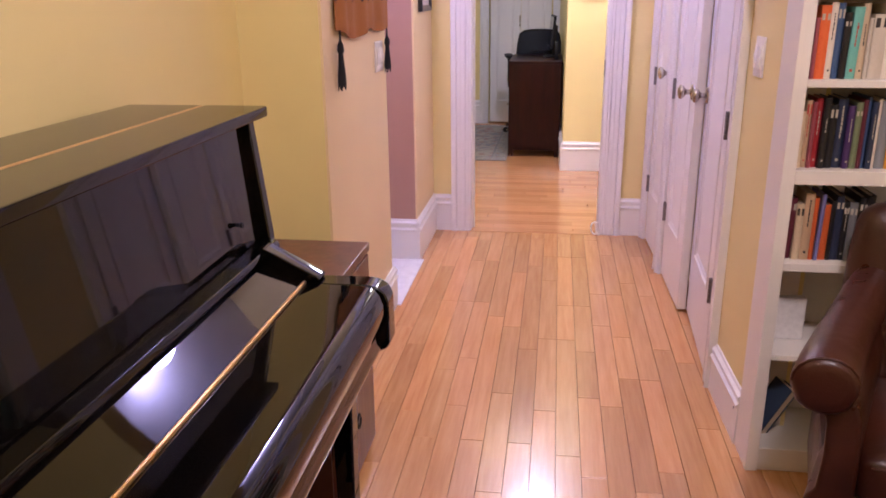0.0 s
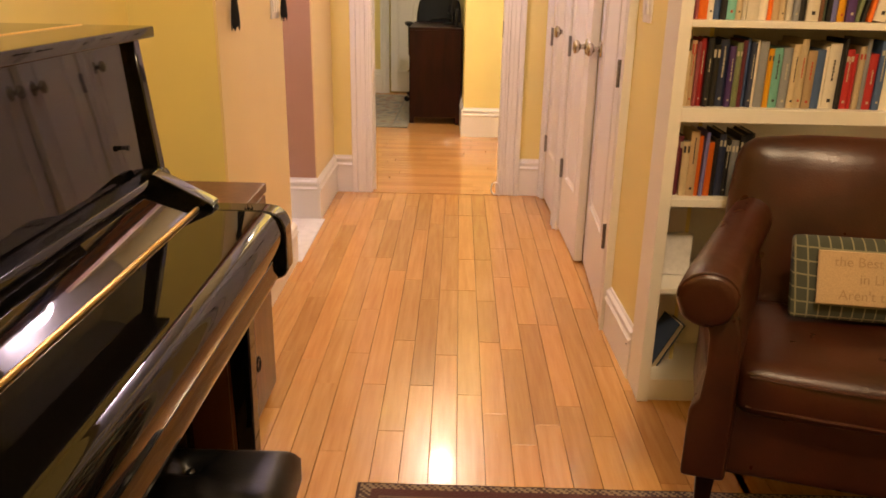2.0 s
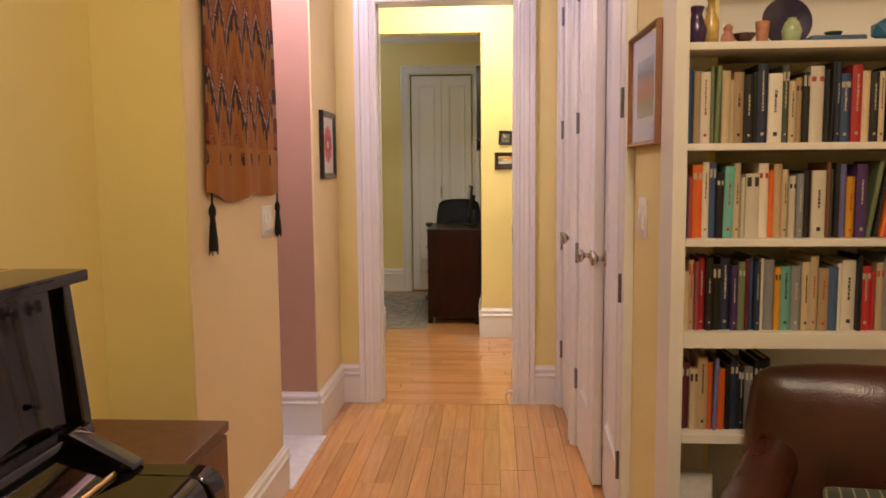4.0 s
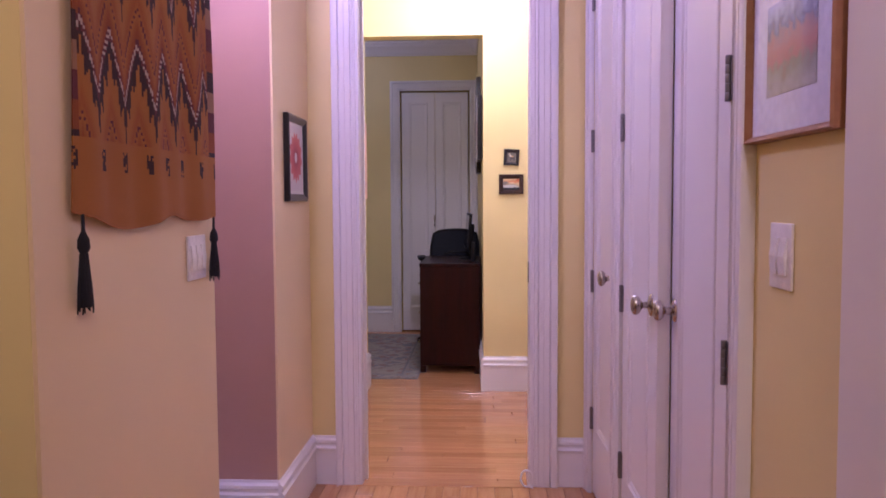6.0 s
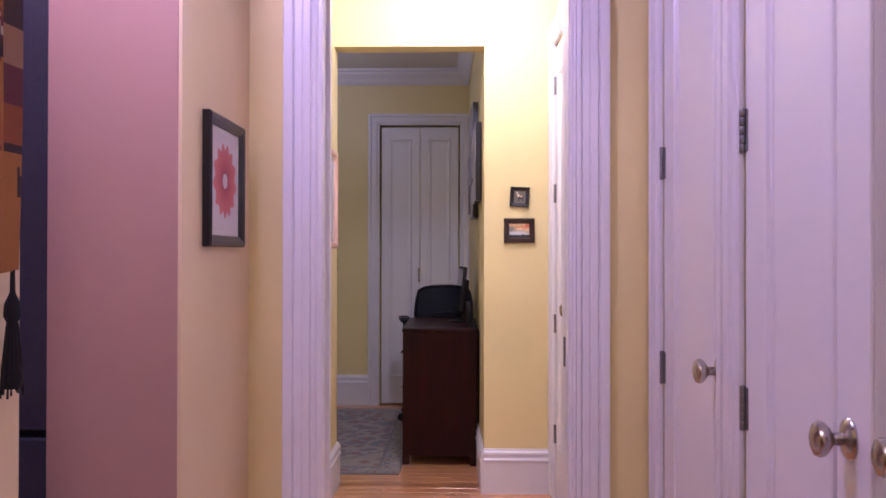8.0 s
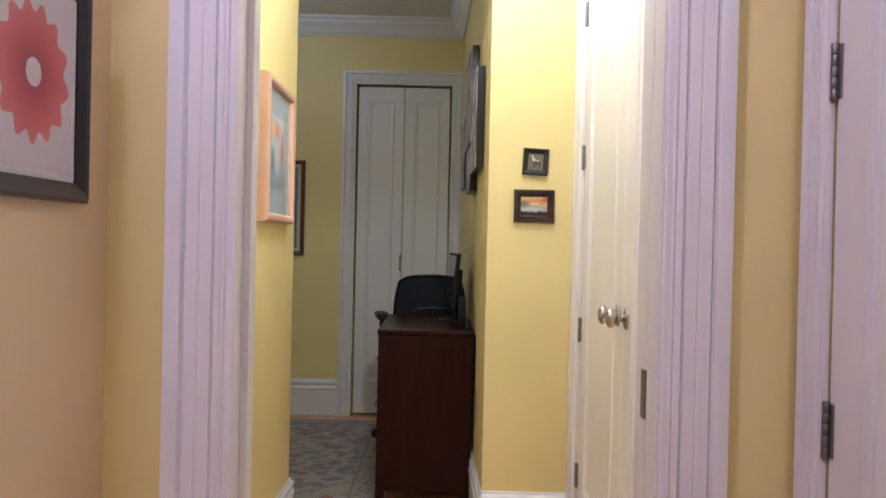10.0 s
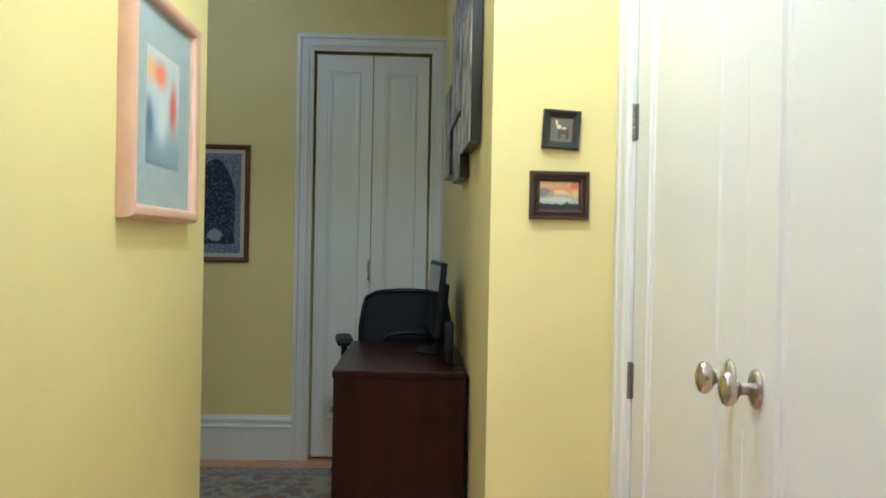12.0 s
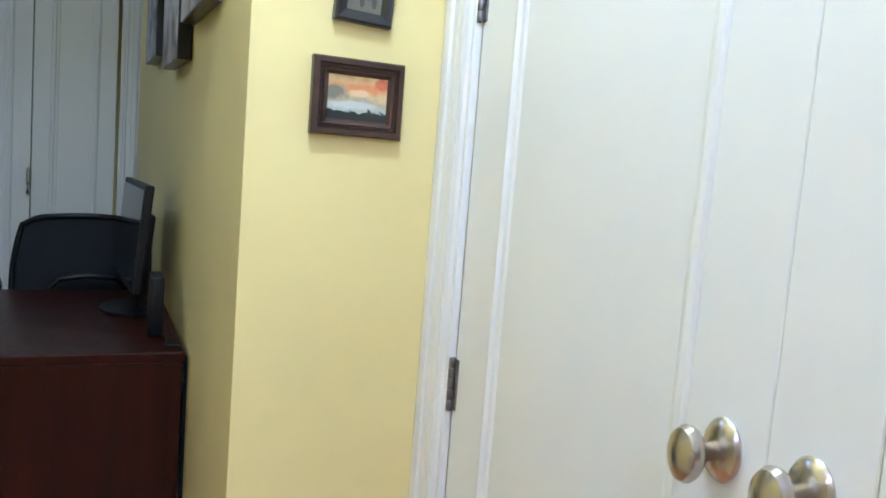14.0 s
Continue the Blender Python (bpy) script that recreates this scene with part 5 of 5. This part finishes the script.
def build_textile():
    y0, y1, z1 = 2.545, 3.228, 2.30
    th = thing("wall_hanging", (XW, 2.9, 1.14), "orange woven wall hanging with zigzag pattern and tassels", "textile")
    bm = bmesh.new()
    n, m_ = 60, 70
    grid = [[], []]
    for side in (0, 1):
        for i in range(n + 1):
            row = []
            for j in range(m_ + 1):
                u, v = i / n, j / m_
                low = 1.150 - 0.030 * math.sin(math.pi * min(1, u / 0.62)) ** 1.3 * (1 if u < 0.62 else 0) - 0.012 * (u > 0.62) * math.sin(math.pi * (u - 0.62) / 0.38)
                low += 0.02 * (1 - u)
                z = low + (z1 - low) * v
                y = y0 + (y1 - y0) * u + 0.012 * math.sin(5 * z) * (1 - v) - 0.02 * (1 - v) * (0.5 - u)
                out = 0.006 + 0.006 * (1 - v) * (1 + math.sin(u * 15 + 2 * v)) + 0.003 * math.sin(u * 33 + 4 * z) + 0.002
                row.append(bm.verts.new((XW + out + (0.003 if side else 0), y, z)))
            grid[side].append(row)
    for i in range(n):
        for j in range(m_):
            for g in grid:
                bm.faces.new((g[i][j], g[i + 1][j], g[i + 1][j + 1], g[i][j + 1]))
    rim = [(i, 0) for i in range(n + 1)] + [(n, j) for j in range(1, m_ + 1)] + [(i, m_) for i in range(n - 1, -1, -1)] + [(0, j) for j in range(m_ - 1, 0, -1)]
    for k in range(len(rim)):
        (a, b), (c, d) = rim[k], rim[(k + 1) % len(rim)]
        bm.faces.new((grid[0][a][b], grid[0][c][d], grid[1][c][d], grid[1][a][b]))
    bmesh.ops.recalc_face_normals(bm, faces=bm.faces)
    part("cloth", bm, tx.m, th, smooth=True)
    part("rod", tube([(XW + 0.012, y0 - 0.012, z1 + 0.008), (XW + 0.012, y1 + 0.04, z1 + 0.008)], 0.010), WALNUTF, th, smooth=True)
    YARN = plain("black_yarn", (0.012, 0.012, 0.016), 0.95, 0, 400, 0.4)
    for ty, tz, ln in ((2.556, 1.168, 0.165), (3.222, 1.150, 0.155), (2.545, 1.86, 0.15)):
        t = part("tassel", turned([(0.003, 0), (0.0035, -0.03), (0.010, -0.045), (0.011, -0.06), (0.0065, -0.07), (0.008, -0.085), (0.014, -ln + 0.01), (0.011, -ln)], Matrix.Translation((XW + 0.018, ty, tz)), 12), YARN, th, "black yarn tassel", smooth=True)
        bm = bmesh.new()
        for k in range(14):
            a = 2 * math.pi * k / 14
            join(bm, tube([(XW + 0.018 + 0.006 * math.cos(a), ty + 0.006 * math.sin(a), tz - 0.07), (XW + 0.018 + 0.011 * math.cos(a), ty + 0.012 * math.sin(a), tz - ln * 0.8), (XW + 0.018 + 0.010 * math.cos(a), ty + 0.016 * math.sin(a + 0.3), tz - ln - 0.006 * (k % 3))], 0.0015, 5))
        tagged(part("fringe", bm, YARN, t), kind="stuff")


build_textile()

# ---------------------------------------------------------------- ornaments on the bookcase
SZ = 1.5035


def ornament(name, prof, x, y, colour, label, rough=0.25, m=None, squash=(1, 1, 1)):
    mat = plain(name + "_glaze", colour, rough, 0, 40, 0.05, 0.3, 0.4)
    return part(name, turned(prof, Matrix.Translation((x, y, SZ)) @ (m or Matrix()) @ Matrix.Diagonal((*squash, 1)), 28), mat, None, label, smooth=True, category="ornament")


ornament("vase", [(0.014, 0), (0.020, 0.01), (0.024, 0.035), (0.016, 0.055), (0.012, 0.07), (0.017, 0.085), (0.012, 0.088)], 0.722, 2.25, (0.05, 0.02, 0.09), "dark purple glazed vase on the bookcase shelf")
ornament("bottle", [(0.014, 0), (0.018, 0.008), (0.018, 0.06), (0.009, 0.08), (0.008, 0.105), (0.011, 0.11)], 0.765, 2.29, (0.55, 0.36, 0.10), "slim yellow bottle on the bookcase shelf")
ornament("figurine", [(0.012, 0), (0.016, 0.006), (0.012, 0.02), (0.008, 0.026), (0.011, 0.034), (0.004, 0.042)], 0.785, 2.225, (0.45, 0.20, 0.16), "small pink and tan ornament on the bookcase shelf")
ornament("bowl", [(0.010, 0), (0.012, 0.003), (0.026, 0.020), (0.0275, 0.022), (0.024, 0.021), (0.010, 0.006)], 0.825, 2.24, (0.10, 0.04, 0.025), "small brown glazed bowl on the bookcase shelf")
ornament("tumbler", [(0.010, 0), (0.012, 0.002), (0.016, 0.052), (0.014, 0.052), (0.010, 0.006)], 0.872, 2.26, (0.50, 0.22, 0.14), "small pink glass on the bookcase shelf", 0.15)
ornament("plate", [(0.030, 0), (0.034, 0.002), (0.056, 0.009), (0.0575, 0.011), (0.054, 0.011), (0.032, 0.005), (0.002, 0.004)], 0.941, 2.312, (0.025, 0.02, 0.06), "round dark blue plate standing upright on the shelf", 0.2, pose(0, 0, 0.0575, 82, 0, 0))
ornament("pebble_vase", [(0.012, 0), (0.019, 0.008), (0.022, 0.026), (0.016, 0.044), (0.009, 0.052), (0.010, 0.055)], 0.928, 2.235, (0.34, 0.42, 0.25), "small pale green vase on the bookcase shelf")
ornament("dish", [(0.012, 0), (0.014, 0.002), (0.020, 0.012), (0.018, 0.012), (0.010, 0.004)], 1.03, 2.262, (0.03, 0.07, 0.045), "small dark green dish on the shelf", 0.25, Matrix.Translation((0, 0, 0.014)))
part("tray", bevelled(boxes(((0.965, 2.215, SZ), (1.085, 2.285, SZ + 0.013))), 0.003, 2), plain("blue_tray_lacquer", (0.06, 0.11, 0.20), 0.4), None, "flat blue box on the bookcase shelf", smooth=True, category="ornament")
cry = bmesh.new()
bmesh.ops.create_icosphere(cry, subdivisions=1, radius=0.034)
bmesh.ops.transform(cry, matrix=Matrix.Translation((1.14, 2.25, SZ + 0.026)) @ Matrix.Diagonal((1.1, 0.8, 0.85, 1)), verts=cry.verts)
part("crystal", cry, plain("blue_crystal", (0.03, 0.14, 0.26), 0.15), None, "faceted blue stone on the bookcase shelf", category="ornament")

# ---------------------------------------------------------------- kitchen beyond the opening
fr = thing("refrigerator", (-1.2, 4.1, 0), "dark grey steel refrigerator standing in the kitchen", "refrigerator")
part("body", boxes(((-1.60, 3.99, 0.02), (-0.86, 4.54, 1.75))), STEELGREY, fr)
part("door", boxes(((-1.598, 3.945, 0.775), (-0.862, 3.985, 1.748), 0.006)), STEELGREY, fr)
part("drawer", boxes(((-1.598, 3.945, 0.06), (-0.862, 3.985, 0.757), 0.006)), STEELGREY, fr)
part("foot", boxes(((-1.58, 3.99, 0.0041), (-0.88, 4.50, 0.02))), BLACKP, fr)

# ---------------------------------------------------------------- hall
ring = [(0.345 + 0.024 * math.cos(a), 4.405 - 0.004 * i / 12, 0.040 + 0.034 * math.sin(a)) for i, a in enumerate([0.4 + 2.4 * math.pi * k / 26 for k in range(27)])]
part("cord", tube(ring + [(0.352, 4.40, 0.006), (0.37, 4.395, 0.004)], 0.004, 6), SWITCH, None, "loop of white cord lying by the door casing", smooth=True, category="cord")

# ---------------------------------------------------------------- office
OFF_RUG = rug_material("faded_oriental_rug_pile", -2.1 * K, -0.27 * K, 6.36 * K, 8.11 * K, 0.008,
                       [(0.02, (0.20, 0.17, 0.14), (0.14, 0.12, 0.11), 0), (0.12, [(0.0, (0.20, 0.09, 0.07)), (0.25, (0.30, 0.27, 0.21)), (0.5, (0.13, 0.14, 0.16)), (0.65, (0.32, 0.28, 0.22))], None, -1), (0.14, (0.12, 0.12, 0.14), (0.2, 0.18, 0.16), 0)],
                       [(0.0, (0.22, 0.09, 0.07)), (0.25, (0.12, 0.13, 0.16)), (0.36, (0.32, 0.28, 0.22)), (0.6, (0.24, 0.20, 0.16)), (0.75, (0.11, 0.12, 0.15))],
                       ([(0.0, (0.22, 0.10, 0.08)), (0.4, (0.30, 0.26, 0.2))], (0.15, 0.14, 0.13)), None, (0.26, 0.23, 0.19), 2.6)
build_rug("office_rug", -2.1, -0.27, 6.36, 8.11, OFF_RUG, "faded beige and blue oriental rug in the office", 0.007)


def build_desk():
    th = thing("desk", (-0.05, 6.91, 0), "dark mahogany wooden desk against the office wall", "desk")
    x0, x1, y0, y1 = -0.266, 0.146, 6.542, 7.28
    part("tabletop", boxes(((x0 - 0.004, y0 - 0.004, 0.738), (x1 + 0.004, y1 + 0.004, 0.762), 0.004)), DESKWOOD, th)
    part("side_panel", boxes(((x0, y0, 0.055), (x1, y0 + 0.022, 0.738), 0.002)), DESKWOOD, th)
    part("side_panel", boxes(((x0, y1 - 0.022, 0.055), (x1, y1, 0.738), 0.002)), DESKWOOD, th)
    part("back_panel", boxes(((x1 - 0.02, y0 + 0.022, 0.12), (x1, y1 - 0.022, 0.738))), DESKWOOD, th)
    for k in range(3):
        d = part("drawer", boxes(((x0 - 0.002, y0 + 0.026, 0.10 + 0.205 * k), (x0 + 0.30, y0 + 0.30, 0.295 + 0.205 * k), 0.003)), DESKWOOD, th)
        part("handle", tube([(x0 - 0.002, y0 + 0.12, 0.20 + 0.205 * k), (x0 - 0.02, y0 + 0.125, 0.20 + 0.205 * k), (x0 - 0.02, y0 + 0.2, 0.20 + 0.205 * k), (x0 - 0.002, y0 + 0.205, 0.20 + 0.205 * k)], 0.004, 8), NICKEL, d, smooth=True)
    for lx in (x0 + 0.02, x1 - 0.02):
        for ly in (y0 + 0.011, y1 - 0.011):
            part("foot", boxes(((lx - 0.02, ly - 0.011, 0.0 if lx > -0.2 else 0.0075), (lx + 0.02, ly + 0.011, 0.055), 0.002)), DESKWOOD, th)


build_desk()


def build_monitor():
    th = thing("monitor", (0.06, 6.91, 0.762), "black flat computer monitor seen edge-on on the desk", "monitor")
    m = pose(0.055, 6.81, 0.762, 0, 0, 4)
    part("screen", boxes(((-0.012, -0.03, 0.075), (0.008, 0.40, 0.335), 0.004)), BLACKP, th, m=m @ pose(0, 0, 0, 0, 5, 0))
    part("display", boxes(((-0.0135, -0.018, 0.09), (-0.0122, 0.388, 0.322))), plain("dark_screen_glass", (0.02, 0.022, 0.026), 0.12), th, m=m @ pose(0, 0, 0, 0, 5, 0))
    part("rear_shell", bevelled(boxes(((0.008, 0.08, 0.11), (0.036, 0.30, 0.26))), 0.008, 2), BLACKP, th, m=m @ pose(0, 0, 0, 0, 5, 0))
    part("neck", bevelled(boxes(((0.026, 0.14, 0.01), (0.052, 0.23, 0.20))), 0.004, 1), BLACKP, th, m=m)
    part("base", turned([(0.085, 0.0005), (0.085, 0.008), (0.07, 0.014), (0.02, 0.017)], m @ Matrix.Translation((0.012, 0.18, 0)) @ Matrix.Diagonal((0.8, 1.2, 1, 1)), 28), BLACKP, th, smooth=True)


build_monitor()
part("cable", tube([(0.10, 6.71, 0.767), (0.12, 6.63, 0.770), (0.115, 6.57, 0.768), (0.138, 6.555, 0.77), (0.155, 6.57, 0.74), (0.157, 6.57, 0.40), (0.155, 6.59, 0.23)], 0.004, 6), BLACKP, None, "black cables hanging behind the desk", smooth=True, category="cable")
part("router", bevelled(boxes(((0.085, 6.67, 0.7625), (0.115, 6.76, 0.90))), 0.005, 2), BLACKP, None, "slim black upright network box on the desk", smooth=True, category="electronics")


def build_office_chair():
    th = thing("office_chair", (-0.2, 7.66, 0), "dark grey mesh-back swivel office chair with armrests", "chair")
    cx, cy = -0.085, 7.67
    m = pose(cx, cy, 0.0075, 0, 0, 8)
    mesh = Nodes("grey_chair_mesh", (0.06, 0.065, 0.075), 0.7)
    mesh.colour(mesh.ramp(mesh.noise(700, 1), [(0.4, (0.012, 0.015, 0.022)), (0.6, (0.040, 0.045, 0.060))]))
    part("seat", cushion((-0.22, -0.22, 0.425), (0.22, 0.22, 0.49), 0.03, 0.012), DARKP, th, m=m, smooth=True)
    # curved mesh back in a rim
    bm = bmesh.new()
    n = 20
    rows_ = []
    for i in range(n + 1):
        v = i / n
        half = 0.205 - 0.035 * v ** 3 - 0.02 * (1 - v) ** 2
        row = []
        for j in range(n + 1):
            u = j / n * 2 - 1
            top = 0.955 - 0.018 * u * u - 0.035 * max(0, abs(u) - 0.75) * 4 * 0.5
            row.append(bm.verts.new((half * u, -0.235 + 0.05 * (1 - u * u) * -1 + 0.03 * v, 0.56 + (top - 0.56) * v)))
        rows_.append(row)
    for i in range(n):
        for j in range(n):
            bm.faces.new((rows_[i][j], rows_[i + 1][j], rows_[i + 1][j + 1], rows_[i][j + 1]))
    rim_pts = [rows_[i][0].co.copy() for i in range(n + 1)] + [rows_[n][j].co.copy() for j in range(1, n + 1)] + [rows_[i][n].co.copy() for i in range(n - 1, -1, -1)] + [rows_[0][j].co.copy() for j in range(n - 1, -1, -1)]
    bmesh.ops.solidify(bm, geom=bm.faces[:], thickness=0.006)
    back = part("backrest", bm, mesh.m, th, "grey mesh backrest", smooth=True, m=m)
    part("rim", tube(rim_pts, 0.009, 8), BLACKP, back, smooth=True, m=m)
    part("lumbar_bar", tube([(-0.13, -0.305, 0.60), (-0.125, -0.31, 0.72), (-0.08, -0.315, 0.775), (0.0, -0.32, 0.785), (0.08, -0.315, 0.775), (0.125, -0.31, 0.72), (0.13, -0.305, 0.60)], 0.010, 8), BLACKP, th, smooth=True, m=m)
    part("back_post", tube([(0, -0.31, 0.66), (0, -0.30, 0.50), (0, -0.18, 0.41), (0, 0, 0.40)], 0.018, 8), BLACKP, th, smooth=True, m=m)
    for s in (-1, 1):
        a = part("arm_post", tube([(s * 0.18, 0.0, 0.42), (s * 0.245, 0.0, 0.44), (s * 0.25, 0.0, 0.70)], 0.014, 8), BLACKP, th, smooth=True, m=m)
        part("arm_pad", cushion((s * 0.25 - 0.035, -0.12, 0.70), (s * 0.25 + 0.035, 0.12, 0.73), 0.012, 0.004), BLACKP, a, smooth=True, m=m)
    part("gas_column", turned([(0.028, 0.10), (0.028, 0.28), (0.018, 0.285), (0.018, 0.425)], m, 16), BLACKP, th, smooth=True)
    for k in range(5):
        a = 2 * math.pi * k / 5 + 0.5
        e = Vector((0.27 * math.cos(a), 0.27 * math.sin(a), 0.075))
        sp = part("spoke", tube([(0, 0, 0.12), e * 0.5 + Vector((0, 0, 0.062)), e], 0.017, 8), BLACKP, th, smooth=True, m=m)
        part("caster", turned([(0.012, -0.018), (0.026, -0.016), (0.028, 0.0), (0.026, 0.016), (0.012, 0.018)], m @ Matrix.Translation((e.x, e.y, 0.0285)) @ pose(0, 0, 0, 90, 0, math.degrees(a)), 16), BLACKP, sp, smooth=True)


build_office_chair()

# ---------------------------------------------------------------- floor boards, last
BOARD = 0.0708
board_meshes = {}


def board(length, across):
    """Shared mesh of a floor board, centred on its own middle."""
    key = (round(length, 2), across)
    if key not in board_meshes:
        l, w = key[0] * K / 2 - 0.0006, BOARD * K / 2 - 0.0007
        bm = bmesh.new()
        hx, hy = (l, w) if across else (w, l)
        box_into(bm, (-hx, -hy, -0.012 * K), (hx, hy, 0.0), 0.0008, seg=1)
        me = bpy.data.meshes.new("floor_board")
        bm.to_mesh(me)
        bm.free()
        me.materials.append(OAK_X if across else OAK)
        board_meshes[key] = me
    return board_meshes[key]


def lay(x0, x1, y0, y1, across, rng, offset=0.0):
    """Rows of boards over a rectangle of the plan: yields (centre x, centre y, length)."""
    u0, u1, v0, v1 = (y0, y1, x0, x1) if across else (x0, x1, y0, y1)
    u = u0 + offset
    while u < u1 - 0.02:
        v = v0 - rng.choice((0.0, 0.15, 0.3, 0.45))
        while v < v1:
            l = rng.choice((0.35, 0.45, 0.55, 0.65, 0.8, 0.95))
            a, b = max(v, v0), min(v + l, v1)
            if b - a > 0.04:
                c = (a + b) / 2
                yield ((c, u + BOARD / 2, b - a) if across else (u + BOARD / 2, c, b - a))
            v += l
        u += BOARD


rng = random.Random(5)
OFF = (0.1415 - (-0.80)) % BOARD - BOARD


def boards_as_parts(rows, across):
    for cx, cy, l in rows:
        ob = new("floor_board", board(l, across))
        ob.location = (cx * K, cy * K, 0)
        ob.parent = floor_ob


def boards_joined(rows, across, name):
    bm = bmesh.new()
    verts, faces = [], []
    for cx, cy, l in rows:
        hx, hy = (l / 2 - 0.0006, BOARD / 2 - 0.0007) if across else (BOARD / 2 - 0.0007, l / 2 - 0.0006)
        k = len(verts)
        verts += [(sx * hx + cx, sy * hy + cy, z) for z in (-0.012, 0.0) for sx, sy in ((-1, -1), (1, -1), (1, 1), (-1, 1))]
        faces += [(k + 4, k + 5, k + 6, k + 7), (k, k + 1, k + 5, k + 4), (k + 1, k + 2, k + 6, k + 5), (k + 2, k + 3, k + 7, k + 6), (k + 3, k, k + 4, k + 7)]
    me = bpy.data.meshes.new(name)
    me.from_pydata([Vector(v) * K for v in verts], [], faces)
    me.materials.append(OAK_X if across else OAK)
    ob = new(name, me)
    ob.parent = floor_ob
    return tagged(ob, kind="stuff")


rows = list(lay(-0.80, 0.80, 1.45, 4.43, False, rng, OFF + BOARD))
boards_as_parts([r for r in rows if r[0] > -0.56], False)
boards_joined([r for r in rows if r[0] <= -0.56 and r[1] < 3.0] + list(lay(-0.80, 2.3, -2.5, 1.45, False, rng, OFF + BOARD)) + list(lay(0.83, 2.3, 1.45, 2.19, False, rng)), False, "floor_boards")
boards_as_parts(lay(-0.575, 0.55, 4.43, 6.18, True, rng), True)
boards_joined(lay(-2.3, 0.17, 6.18, 8.37, True, rng), True, "floor_boards")
